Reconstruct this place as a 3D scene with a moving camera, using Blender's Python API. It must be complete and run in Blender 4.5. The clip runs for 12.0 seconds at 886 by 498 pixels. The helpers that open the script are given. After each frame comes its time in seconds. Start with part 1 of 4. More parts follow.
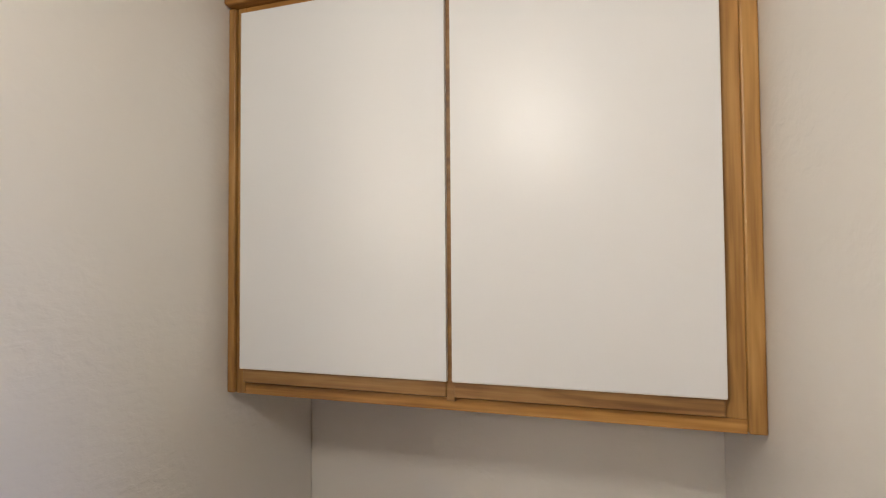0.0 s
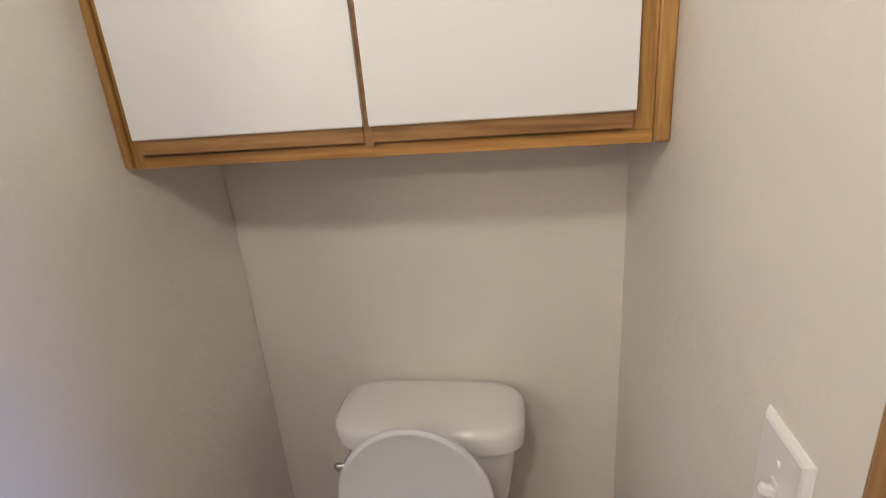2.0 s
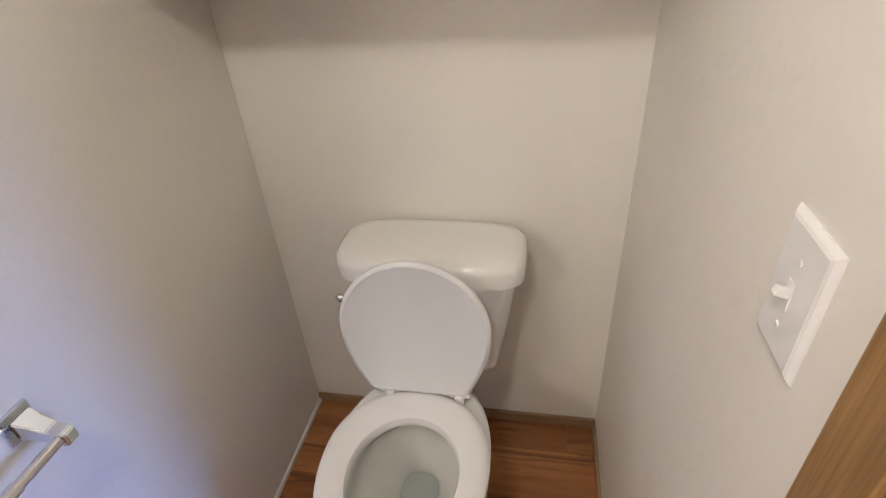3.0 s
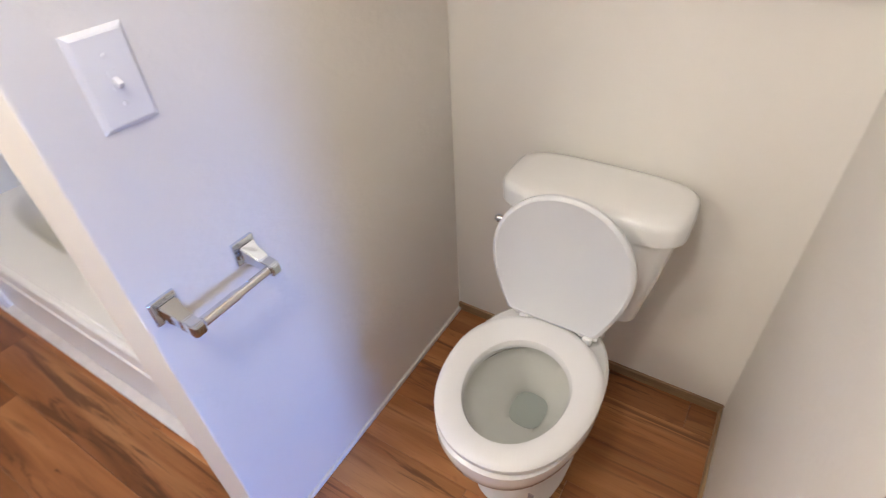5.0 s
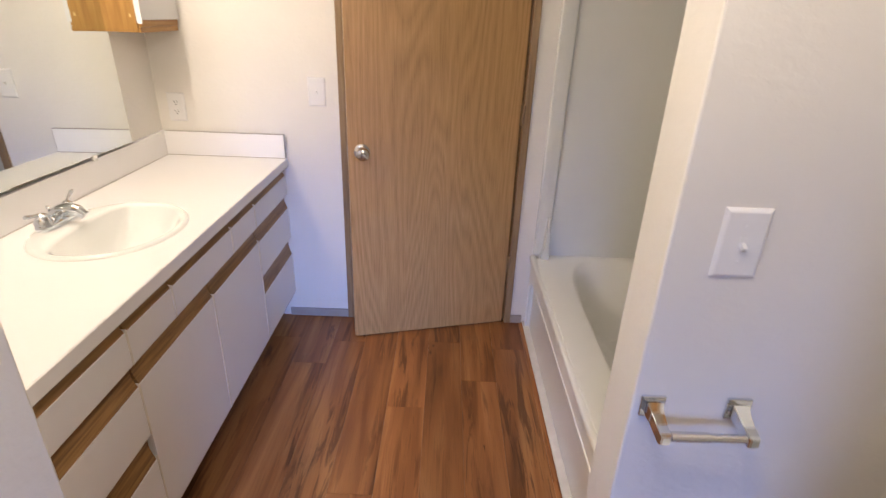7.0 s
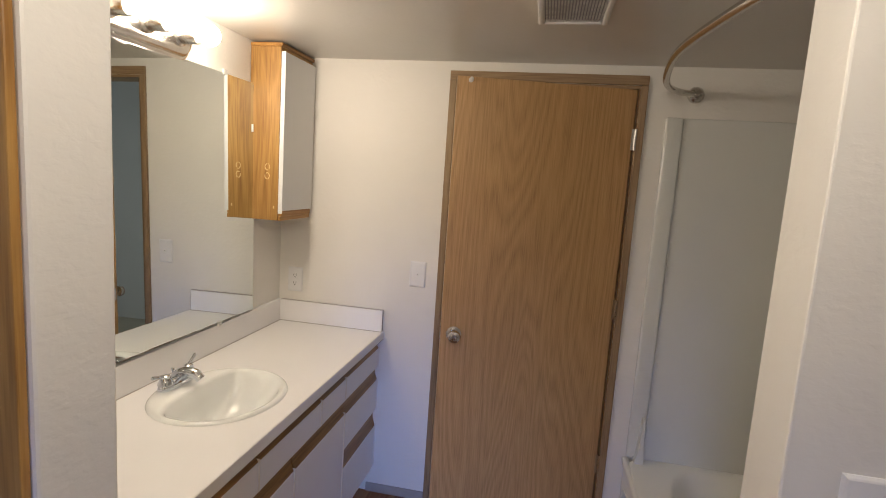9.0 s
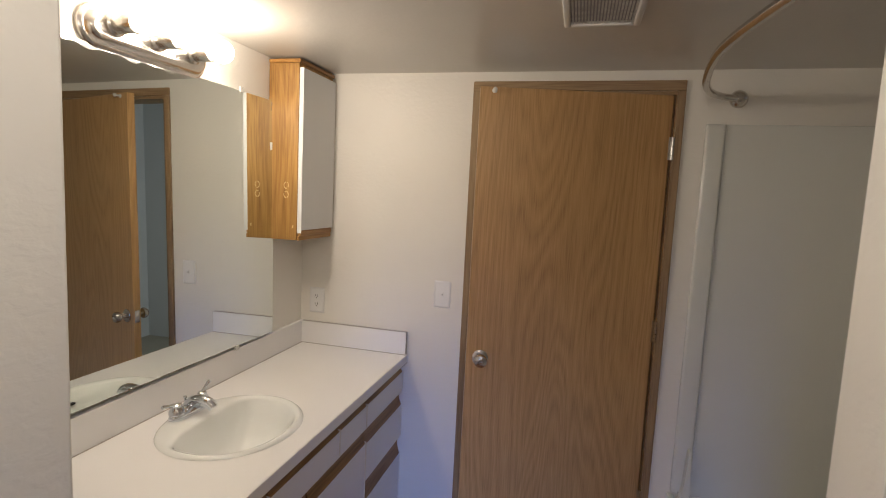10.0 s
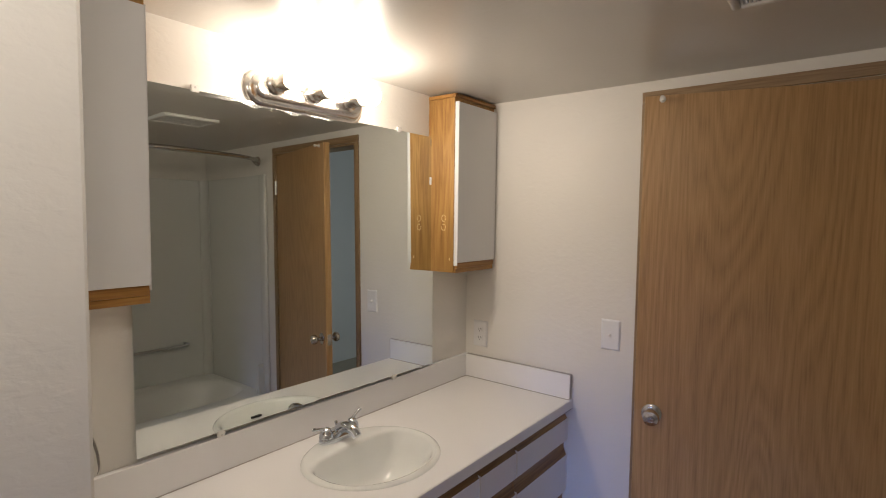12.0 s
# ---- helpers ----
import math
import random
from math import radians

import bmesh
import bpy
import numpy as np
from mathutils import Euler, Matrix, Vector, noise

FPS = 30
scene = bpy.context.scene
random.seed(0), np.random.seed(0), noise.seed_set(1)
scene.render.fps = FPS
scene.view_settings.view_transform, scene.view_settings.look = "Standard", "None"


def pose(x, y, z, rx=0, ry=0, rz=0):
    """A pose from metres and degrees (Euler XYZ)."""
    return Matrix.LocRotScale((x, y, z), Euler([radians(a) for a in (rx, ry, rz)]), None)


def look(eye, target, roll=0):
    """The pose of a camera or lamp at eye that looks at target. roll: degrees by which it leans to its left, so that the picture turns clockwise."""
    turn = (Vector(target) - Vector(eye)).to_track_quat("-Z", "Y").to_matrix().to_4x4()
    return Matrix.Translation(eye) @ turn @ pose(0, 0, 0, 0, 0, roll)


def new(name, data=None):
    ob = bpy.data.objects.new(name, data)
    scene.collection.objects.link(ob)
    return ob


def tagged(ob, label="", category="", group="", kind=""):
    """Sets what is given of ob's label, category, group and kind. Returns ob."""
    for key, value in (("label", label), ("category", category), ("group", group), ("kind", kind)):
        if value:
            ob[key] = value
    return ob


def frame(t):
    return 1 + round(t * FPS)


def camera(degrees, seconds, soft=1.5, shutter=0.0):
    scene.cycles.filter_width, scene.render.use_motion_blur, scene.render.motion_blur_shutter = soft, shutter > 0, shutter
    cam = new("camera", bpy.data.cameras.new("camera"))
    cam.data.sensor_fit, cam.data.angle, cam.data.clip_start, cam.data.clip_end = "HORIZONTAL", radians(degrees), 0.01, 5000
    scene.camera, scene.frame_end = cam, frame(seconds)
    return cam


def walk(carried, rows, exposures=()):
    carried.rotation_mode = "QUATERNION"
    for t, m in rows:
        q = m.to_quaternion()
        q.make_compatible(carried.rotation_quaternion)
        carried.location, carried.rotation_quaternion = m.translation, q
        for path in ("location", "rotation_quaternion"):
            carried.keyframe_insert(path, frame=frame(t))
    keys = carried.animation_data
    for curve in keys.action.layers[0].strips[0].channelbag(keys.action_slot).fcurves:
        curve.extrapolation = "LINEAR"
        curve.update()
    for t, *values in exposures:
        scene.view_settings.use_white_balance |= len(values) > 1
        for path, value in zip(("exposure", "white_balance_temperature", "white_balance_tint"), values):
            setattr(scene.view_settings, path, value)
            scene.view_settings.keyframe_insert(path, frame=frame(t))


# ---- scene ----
cam = camera(80.7, 12.0, soft=1.0, shutter=0.25)
PATH = [
    (0, (0.668, -1.084, 1.529), (0.065, 0.822, 1.588), -0.4),
    (0.5, (0.661, -1.084, 1.523), (0.222, 0.867, 1.535), -1.4),
    (1, (0.657, -1.083, 1.487), (0.306, 0.882, 1.366), -2.3),
    (1.5, (0.651, -1.085, 1.461), (0.352, 0.857, 1.085), -3.55),
    (2, (0.66, -1.074, 1.427), (0.35, 0.785, 0.756), -4.55),
    (2.5, (0.656, -1.064, 1.374), (0.346, 0.687, 0.458), -4.2),
    (3, (0.666, -1.052, 1.337), (0.323, 0.573, 0.224), -4.1),
    (3.2, (0.665, -1.05, 1.329), (0.318, 0.532, 0.155), -4.1),
    (4.8, (0.694, -1.1, 1.355), (-0.038, 0.241, 0.064), -3.6),
    (5, (0.688, -1.114, 1.357), (-0.17, 0.167, 0.082), -3.7),
    (5.5, (0.684, -1.149, 1.388), (-0.499, -0.127, 0.141), -3.2),
    (6, (0.711, -1.215, 1.389), (-0.756, -0.508, 0.229), -1.7),
    (6.5, (0.744, -1.261, 1.415), (-0.935, -0.944, 0.375), 0.1),
    (7, (0.776, -1.277, 1.449), (-1.046, -1.271, 0.625), 2.2),
    (7.5, (0.804, -1.286, 1.483), (-1.09, -1.462, 0.864), 3.7),
    (7.7, (0.818, -1.29, 1.497), (-1.101, -1.521, 0.981), 4.1),
    (9.3, (0.784, -1.276, 1.568), (-1.163, -1.66, 1.325), 3.7),
    (9.5, (0.76, -1.272, 1.569), (-1.183, -1.68, 1.332), 3.4),
    (10, (0.685, -1.273, 1.566), (-1.242, -1.769, 1.357), 2.8),
    (10.5, (0.606, -1.265, 1.573), (-1.276, -1.913, 1.388), 1.8),
    (11, (0.555, -1.221, 1.577), (-1.245, -2.077, 1.415), 1.2),
    (11.5, (0.507, -1.157, 1.565), (-1.188, -2.211, 1.433), 0.8),
    (12, (0.468, -1.109, 1.578), (-1.103, -2.34, 1.454), 0.7),
]
EXPOSURES = [(0, 0.42, 6350, 10), (0.5, 0.42, 6350, 10), (1.5, 0.56, 6350, 11), (2.5, 0.80, 6500, 11), (3.0, 1.02, 6350, 11), (5.0, 1.36, 6150, 11), (5.5, 1.32, 6500, 12), (6.5, 1.40, 6800, 13),
             (7.0, 0.86, 6750, 13), (7.7, 0.42, 6800, 10), (9.3, 0.02, 6750, 11), (10.5, -0.20, 6600, 11), (12.0, -0.30, 6550, 12)]
walk(cam, [(t, look(eye, target, roll)) for t, eye, target, roll in PATH], EXPOSURES)


# ---- world, large lights ----
world = bpy.data.worlds.new("sky")
scene.world = world
world.use_nodes = True
wn = world.node_tree.nodes
sky = wn.new("ShaderNodeTexSky")
sky.sky_type = "NISHITA"
sky.sun_disc = False
sky.sun_elevation = radians(40)
sky.sun_rotation = radians(200)
world.node_tree.links.new(sky.outputs[0], wn["Background"].inputs[0])
wn["Background"].inputs[1].default_value = 0.1

WARM = (1.0, 0.902, 0.795)
COOL = (0.22, 0.39, 1.0)


def area(name, eye, target, sx, sy, watts, colour):
    li = bpy.data.lights.new(name, "AREA")
    li.shape, li.size, li.size_y, li.energy, li.color = "RECTANGLE", sx, sy, watts, colour
    ob = new(name, li)
    ob.matrix_world = look(eye, target)
    return ob


def bulb(name, place, r, watts, colour):
    li = bpy.data.lights.new(name, "POINT")
    li.shadow_soft_size, li.energy, li.color = r, watts, colour
    ob = new(name, li)
    ob.location = place
    return ob


# daylight in the two bedroom windows
area("bedroom_daylight", (4.16, -2.09, 1.36), (0.0, -0.70, 0.20), 0.78, 1.1, 2.2, COOL).data.spread = radians(32)
area("bedroom_daylight", (4.16, -0.70, 1.36), (-1.54, -1.90, 0.00), 0.78, 1.1, 3.0, COOL).data.spread = radians(26)
# fill lamp added behind the ajar door; that room has no window
area("hall_fill_light", (-2.6, -2.93, 1.5), (-2.6, 0, 1.2), 1.0, 1.1, 20, (0.85, 0.96, 0.97))
# the glowing bulbs over the mirror and the ceiling lamp by the toilet
LAMP = (0.445, -1.270)
BULBS = (-0.480, -0.625, -0.770)
for bx in BULBS:
    bulb("vanity_bulb_light", (bx, -2.393, 1.976), 0.035, 2.4, WARM)
bulb("ceiling_lamp_light", (LAMP[0], LAMP[1], 1.985), 0.06, 7.7, (1.0, 0.955, 0.885))


# ---- materials ----
def mat(name, colour, rough=0.5, metal=0.0, vary=0.06, vscale=3.0, bump=0.0, bscale=60.0, spec=0.5, coat=0.0):
    m = bpy.data.materials.new(name)
    m.use_nodes = True
    nt = m.node_tree
    b = nt.nodes["Principled BSDF"]
    b.inputs["Roughness"].default_value = rough
    b.inputs["Metallic"].default_value = metal
    b.inputs["Specular IOR Level"].default_value = spec
    b.inputs["Coat Weight"].default_value = coat
    b.inputs["Coat Roughness"].default_value = 0.06
    co = nt.nodes.new("ShaderNodeTexCoord")
    n1 = nt.nodes.new("ShaderNodeTexNoise")
    n1.inputs["Scale"].default_value, n1.inputs["Detail"].default_value = vscale, 5
    nt.links.new(co.outputs["Object"], n1.inputs["Vector"])
    r = nt.nodes.new("ShaderNodeValToRGB")
    r.color_ramp.elements[0].position, r.color_ramp.elements[1].position = 0.3, 0.7
    r.color_ramp.elements[0].color = (*[c * (1 - vary) for c in colour], 1)
    r.color_ramp.elements[1].color = (*[min(1, c * (1 + vary)) for c in colour], 1)
    nt.links.new(n1.outputs["Fac"], r.inputs["Fac"])
    nt.links.new(r.outputs["Color"], b.inputs["Base Color"])
    if bump:
        n2 = nt.nodes.new("ShaderNodeTexNoise")
        n2.inputs["Scale"].default_value, n2.inputs["Detail"].default_value = bscale, 4
        nt.links.new(co.outputs["Object"], n2.inputs["Vector"])
        bp = nt.nodes.new("ShaderNodeBump")
        bp.inputs["Strength"].default_value, bp.inputs["Distance"].default_value = 0.6, bump
        nt.links.new(n2.outputs["Fac"], bp.inputs["Height"])
        nt.links.new(bp.outputs["Normal"], b.inputs["Normal"])
    return m


def textured_paint(name, colour, rough, depth=0.0006):
    """Rolled paint over a knock-down plaster skin."""
    m = mat(name, colour, rough, vary=0.025, vscale=2.2)
    nt = m.node_tree
    b = nt.nodes["Principled BSDF"]
    co = nt.nodes.new("ShaderNodeTexCoord")
    mp = nt.nodes.new("ShaderNodeMapping")
    mp.inputs["Scale"].default_value = (1, 1, 1.6)
    nt.links.new(co.outputs["Object"], mp.inputs["Vector"])
    a = nt.nodes.new("ShaderNodeTexNoise")
    a.inputs["Scale"].default_value, a.inputs["Detail"].default_value, a.inputs["Distortion"].default_value = 42, 3, 0.25
    f = nt.nodes.new("ShaderNodeTexNoise")
    f.inputs["Scale"].default_value, f.inputs["Detail"].default_value = 210, 3
    r = nt.nodes.new("ShaderNodeValToRGB")
    r.color_ramp.elements[0].position, r.color_ramp.elements[1].position = 0.40, 0.66
    mx = nt.nodes.new("ShaderNodeMath")
    mx.operation = "MULTIPLY_ADD"
    mx.inputs[1].default_value = 0.35
    bp = nt.nodes.new("ShaderNodeBump")
    bp.inputs["Strength"].default_value, bp.inputs["Distance"].default_value = 0.55, depth
    for n in (a, f):
        nt.links.new(mp.outputs["Vector"], n.inputs["Vector"])
    nt.links.new(a.outputs["Fac"], r.inputs["Fac"])
    nt.links.new(f.outputs["Fac"], mx.inputs[0])
    nt.links.new(r.outputs["Color"], mx.inputs[2])
    nt.links.new(mx.outputs[0], bp.inputs["Height"])
    nt.links.new(bp.outputs["Normal"], b.inputs["Normal"])
    return m


def wood(name, light, mid, dark, axis="z", rough=0.42, grain=70.0, figure=7.0, dark_from=0.62, bump=0.0004, contrast=1.0, rings_n=9.0, bend=(4, 1.2), along=0.22, pores=1.0):
    """Wood with long grain along one axis: fine pores over a broad figure."""
    m = bpy.data.materials.new(name)
    m.use_nodes = True
    nt = m.node_tree
    L = nt.links.new
    b = nt.nodes["Principled BSDF"]
    b.inputs["Roughness"].default_value = rough
    co = nt.nodes.new("ShaderNodeTexCoord")
    vec = co.outputs["Object"]
    def tex(across, along, detail, dist):
        mp = nt.nodes.new("ShaderNodeMapping")
        mp.inputs["Scale"].default_value = [along if axis == a else across for a in "xyz"]
        n = nt.nodes.new("ShaderNodeTexNoise")
        n.inputs["Scale"].default_value = 1.0
        n.inputs["Detail"].default_value, n.inputs["Distortion"].default_value = detail, dist
        L(vec, mp.inputs["Vector"])
        L(mp.outputs["Vector"], n.inputs["Vector"])
        return n.outputs["Fac"]

    broad = tex(figure * 1.6, figure * along, *bend)
    rings = nt.nodes.new("ShaderNodeMath")
    rings.operation = "MULTIPLY"
    rings.inputs[1].default_value = rings_n
    L(broad, rings.inputs[0])
    saw = nt.nodes.new("ShaderNodeMath")
    saw.operation = "PINGPONG"
    saw.inputs[1].default_value = 1.0
    L(rings.outputs[0], saw.inputs[0])
    pore = nt.nodes.new("ShaderNodeMath")
    pore.operation = "MULTIPLY_ADD"
    pore.inputs[1].default_value, pore.inputs[2].default_value = pores, 0.5 * (1 - pores)
    L(tex(grain * 2.6, grain * 0.09, 3, 0.0), pore.inputs[0])
    fine = pore.outputs[0]
    add = nt.nodes.new("ShaderNodeMath")
    add.operation = "MULTIPLY_ADD"
    add.inputs[1].default_value = 0.34 * contrast
    L(saw.outputs[0], add.inputs[0])
    L(fine, add.inputs[2])
    r = nt.nodes.new("ShaderNodeValToRGB")
    e = r.color_ramp.elements
    e[0].position, e[0].color = 0.30, (*light, 1)
    e[1].position, e[1].color = 0.98, (*dark, 1)
    k = e.new(dark_from)
    k.color = (*mid, 1)
    L(add.outputs[0], r.inputs["Fac"])
    big = tex(figure * 0.45, figure * 0.1, 3, 0.6)
    hsv = nt.nodes.new("ShaderNodeHueSaturation")
    val = nt.nodes.new("ShaderNodeMapRange")
    val.inputs["From Min"].default_value, val.inputs["From Max"].default_value = 0.3, 0.7
    val.inputs["To Min"].default_value, val.inputs["To Max"].default_value = 0.84, 1.16
    L(big, val.inputs["Value"])
    out = val.outputs["Result"]
    L(out, hsv.inputs["Value"])
    col = r.outputs["Color"]
    L(col, hsv.inputs["Color"])
    L(hsv.outputs["Color"], b.inputs["Base Color"])
    bp = nt.nodes.new("ShaderNodeBump")
    bp.inputs["Strength"].default_value, bp.inputs["Distance"].default_value = 0.35, bump
    L(add.outputs[0], bp.inputs["Height"])
    L(bp.outputs["Normal"], b.inputs["Normal"])
    return m


def plank_vinyl(name):
    """Printed acacia: tan boards with dark wandering streaks, knots and fine pores, each board with a tone of its own."""
    m = bpy.data.materials.new(name)
    m.use_nodes = True
    nt = m.node_tree
    L = nt.links.new
    b = nt.nodes["Principled BSDF"]
    b.inputs["Roughness"].default_value = 0.34
    co = nt.nodes.new("ShaderNodeTexCoord")
    info = nt.nodes.new("ShaderNodeObjectInfo")
    cb = nt.nodes.new("ShaderNodeCombineXYZ")
    for i in range(3):
        L(info.outputs["Random"], cb.inputs[i])
    sh = nt.nodes.new("ShaderNodeVectorMath")
    sh.operation = "MULTIPLY_ADD"
    sh.inputs[1].default_value = (41, 67, 13)
    L(cb.outputs[0], sh.inputs[0])
    L(co.outputs["Object"], sh.inputs[2])

    def tex(along, across, detail, dist, rough=0.5):
        mp = nt.nodes.new("ShaderNodeMapping")
        mp.inputs["Scale"].default_value = (along, across, across)
        n = nt.nodes.new("ShaderNodeTexNoise")
        n.inputs["Scale"].default_value = 1.0
        n.inputs["Detail"].default_value, n.inputs["Distortion"].default_value, n.inputs["Roughness"].default_value = detail, dist, rough
        L(sh.outputs[0], mp.inputs["Vector"])
        L(mp.outputs["Vector"], n.inputs["Vector"])
        return n.outputs["Fac"]

    def span(value, a, c, lo=0.0, hi=1.0):
        r = nt.nodes.new("ShaderNodeMapRange")
        for key, v in (("From Min", a), ("From Max", c), ("To Min", lo), ("To Max", hi)):
            r.inputs[key].default_value = v
        L(value, r.inputs["Value"])
        return r.outputs["Result"]

    def math_(op, a, c):
        n = nt.nodes.new("ShaderNodeMath")
        n.operation = op
        for i, v in enumerate((a, c)):
            if isinstance(v, float):
                n.inputs[i].default_value = v
            else:
                L(v, n.inputs[i])
        return n.outputs[0]

    def mix(fac, a, colour):
        n = nt.nodes.new("ShaderNodeMix")
        n.data_type = "RGBA"
        L(fac, n.inputs[0])
        L(a, n.inputs[6])
        n.inputs[7].default_value = (*colour, 1)
        return n.outputs[2]

    base = nt.nodes.new("ShaderNodeValToRGB")
    e = base.color_ramp.elements
    e[0].position, e[0].color = 0.30, (0.200, 0.074, 0.024, 1)
    e[1].position, e[1].color = 0.70, (0.49, 0.236, 0.088, 1)
    e.new(0.50).color = (0.345, 0.138, 0.045, 1)
    L(tex(0.9, 11.0, 5, 0.9), base.inputs["Fac"])
    # wandering dark streaks, in groups
    groups = span(tex(0.7, 6.0, 2, 0.3), 0.40, 0.56)
    streak = span(tex(2.4, 30.0, 6, 1.0, 0.64), 0.50, 0.60)
    dark = math_("MULTIPLY", math_("MULTIPLY", streak, groups), 0.72)
    col = mix(dark, base.outputs["Color"], (0.075, 0.025, 0.010))
    # short dark checks and knots
    knots = span(tex(6.0, 16.0, 3, 1.2), 0.70, 0.78, 0.0, 0.8)
    col = mix(knots, col, (0.05, 0.018, 0.008))
    pores = span(tex(9.0, 300.0, 2, 0.0), 0.55, 0.75, 0.0, 0.30)
    col = mix(pores, col, (0.12, 0.047, 0.017))
    hsv = nt.nodes.new("ShaderNodeHueSaturation")
    L(span(info.outputs["Random"], 0.0, 1.0, 0.80, 1.24), hsv.inputs["Value"])
    L(col, hsv.inputs["Color"])
    L(hsv.outputs["Color"], b.inputs["Base Color"])
    bp = nt.nodes.new("ShaderNodeBump")
    bp.inputs["Strength"].default_value, bp.inputs["Distance"].default_value = 0.3, 0.0003
    L(math_("ADD", pores, dark), bp.inputs["Height"])
    bp.invert = True
    L(bp.outputs["Normal"], b.inputs["Normal"])
    return m


def emitter(name, colour, strength):
    m = bpy.data.materials.new(name)
    m.use_nodes = True
    b = m.node_tree.nodes["Principled BSDF"]
    b.inputs["Base Color"].default_value = (0.9, 0.9, 0.88, 1)
    b.inputs["Emission Color"].default_value = (*colour, 1)
    b.inputs["Emission Strength"].default_value = strength
    return m


M_WALL = textured_paint("cream_wall_paint", (0.768, 0.741, 0.688), 0.5)
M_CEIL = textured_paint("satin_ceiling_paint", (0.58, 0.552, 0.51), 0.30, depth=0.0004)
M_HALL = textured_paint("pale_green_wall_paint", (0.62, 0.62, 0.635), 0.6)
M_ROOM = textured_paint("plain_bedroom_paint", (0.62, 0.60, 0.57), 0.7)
M_DOOR = wood("oak_laminate_door", (0.555, 0.336, 0.150), (0.45, 0.262, 0.106), (0.275, 0.148, 0.055), "z", 0.40, 85, 2.4, contrast=0.62, rings_n=58.0, bend=(1.4, 0.5), along=0.15, pores=0.8)
M_CASE = wood("painted_oak_casing", (0.33, 0.225, 0.125), (0.29, 0.19, 0.10), (0.21, 0.13, 0.065), "z", 0.5, 80, 4.0)
M_CASEY = wood("painted_oak_casing_flat", (0.33, 0.225, 0.125), (0.29, 0.19, 0.10), (0.21, 0.13, 0.065), "y", 0.5, 80, 4.0)
M_OAK = wood("honey_oak_upright", (0.49, 0.278, 0.086), (0.40, 0.212, 0.058), (0.26, 0.122, 0.031), "z", 0.38, 70, 6.0)
M_OAKX = wood("honey_oak_level", (0.48, 0.26, 0.072), (0.385, 0.19, 0.048), (0.25, 0.112, 0.025), "x", 0.38, 70, 6.0)
# brown oak, also used where shade is coloured in: cabinet pull, door gap
M_DARKOAK_SHADE = wood("brown_oak_and_shade_level", (0.38, 0.215, 0.074), (0.285, 0.15, 0.05), (0.16, 0.075, 0.025), "x", 0.45, 60, 6.0)
M_JAMB = wood("golden_oak_jamb", (0.40, 0.235, 0.085), (0.30, 0.165, 0.055), (0.16, 0.08, 0.025), "z", 0.42, 60, 6.0)
M_BASEW = wood("oak_baseboard", (0.36, 0.24, 0.13), (0.30, 0.19, 0.10), (0.2, 0.12, 0.06), "x", 0.5, 60, 4.0)
M_PLANK = plank_vinyl("acacia_vinyl_plank")
M_SUB = mat("dark_subfloor", (0.05, 0.03, 0.02), 0.9)
M_CARPET = mat("beige_carpet", (0.42, 0.38, 0.32), 0.95, bump=0.004, bscale=300)
M_LAM = mat("white_laminate", (0.745, 0.75, 0.755), 0.36, vary=0.012, bump=0.00012, bscale=400)
M_LAMV = mat("white_vanity_front", (0.79, 0.78, 0.785), 0.42, vary=0.012, bump=0.00012, bscale=400)
M_EDGE = mat("aged_cream_edging", (0.74, 0.70, 0.63), 0.5, vary=0.08, vscale=20)
M_TOP = mat("white_countertop_laminate", (0.82, 0.81, 0.81), 0.30, vary=0.012, bump=0.00008, bscale=500)
M_LINE = mat("grey_laminate_edge", (0.42, 0.39, 0.36), 0.5)
M_SEAM_SHADE = mat("grey_seam_and_shade", (0.22, 0.20, 0.18), 0.6)
M_PORC = mat("white_porcelain", (0.79, 0.79, 0.775), 0.09, vary=0.01, coat=0.4)
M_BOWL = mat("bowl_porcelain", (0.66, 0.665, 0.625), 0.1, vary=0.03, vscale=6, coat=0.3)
M_SEAT = mat("white_plastic_seat", (0.80, 0.80, 0.80), 0.25, vary=0.008)
M_LID = mat("white_painted_lid", (0.70, 0.715, 0.735), 0.42, vary=0.012, bump=0.0002, bscale=250)
M_SINK = mat("bisque_white_sink", (0.80, 0.815, 0.80), 0.07, vary=0.01, coat=0.5)
M_TUB = mat("white_fibreglass_tub", (0.78, 0.78, 0.755), 0.28, vary=0.02, vscale=1.5, coat=0.1)
# the tub's fibreglass again, darkened for the weaker light on the wall panels
M_TUB_SHADED = mat("white_fibreglass_shaded", (0.675, 0.68, 0.645), 0.2, vary=0.02, vscale=1.5, coat=0.2)
M_CHROME = mat("polished_chrome", (0.70, 0.735, 0.79), 0.06, 1.0, vary=0.02)
M_NICKEL = mat("brushed_nickel", (0.62, 0.59, 0.55), 0.22, 1.0, vary=0.05, vscale=40)
M_STEEL = mat("dull_steel", (0.55, 0.54, 0.52), 0.35, 1.0, vary=0.06, vscale=30)
M_PLATE = mat("white_plastic_plate", (0.78, 0.775, 0.765), 0.3, vary=0.008)
M_SLOT = mat("black_slot", (0.02, 0.02, 0.02), 0.6)
M_CLIP = mat("clear_plastic_clip", (0.75, 0.74, 0.70), 0.15, vary=0.02)
M_TAPE = mat("old_adhesive_marks", (0.64, 0.46, 0.22), 0.6, vary=0.15, vscale=90)
M_VENT = mat("dusty_vent_grille", (0.60, 0.59, 0.58), 0.6, vary=0.2, vscale=40)
M_WHITE = mat("white_vent_plastic", (0.66, 0.65, 0.62), 0.4, vary=0.02)
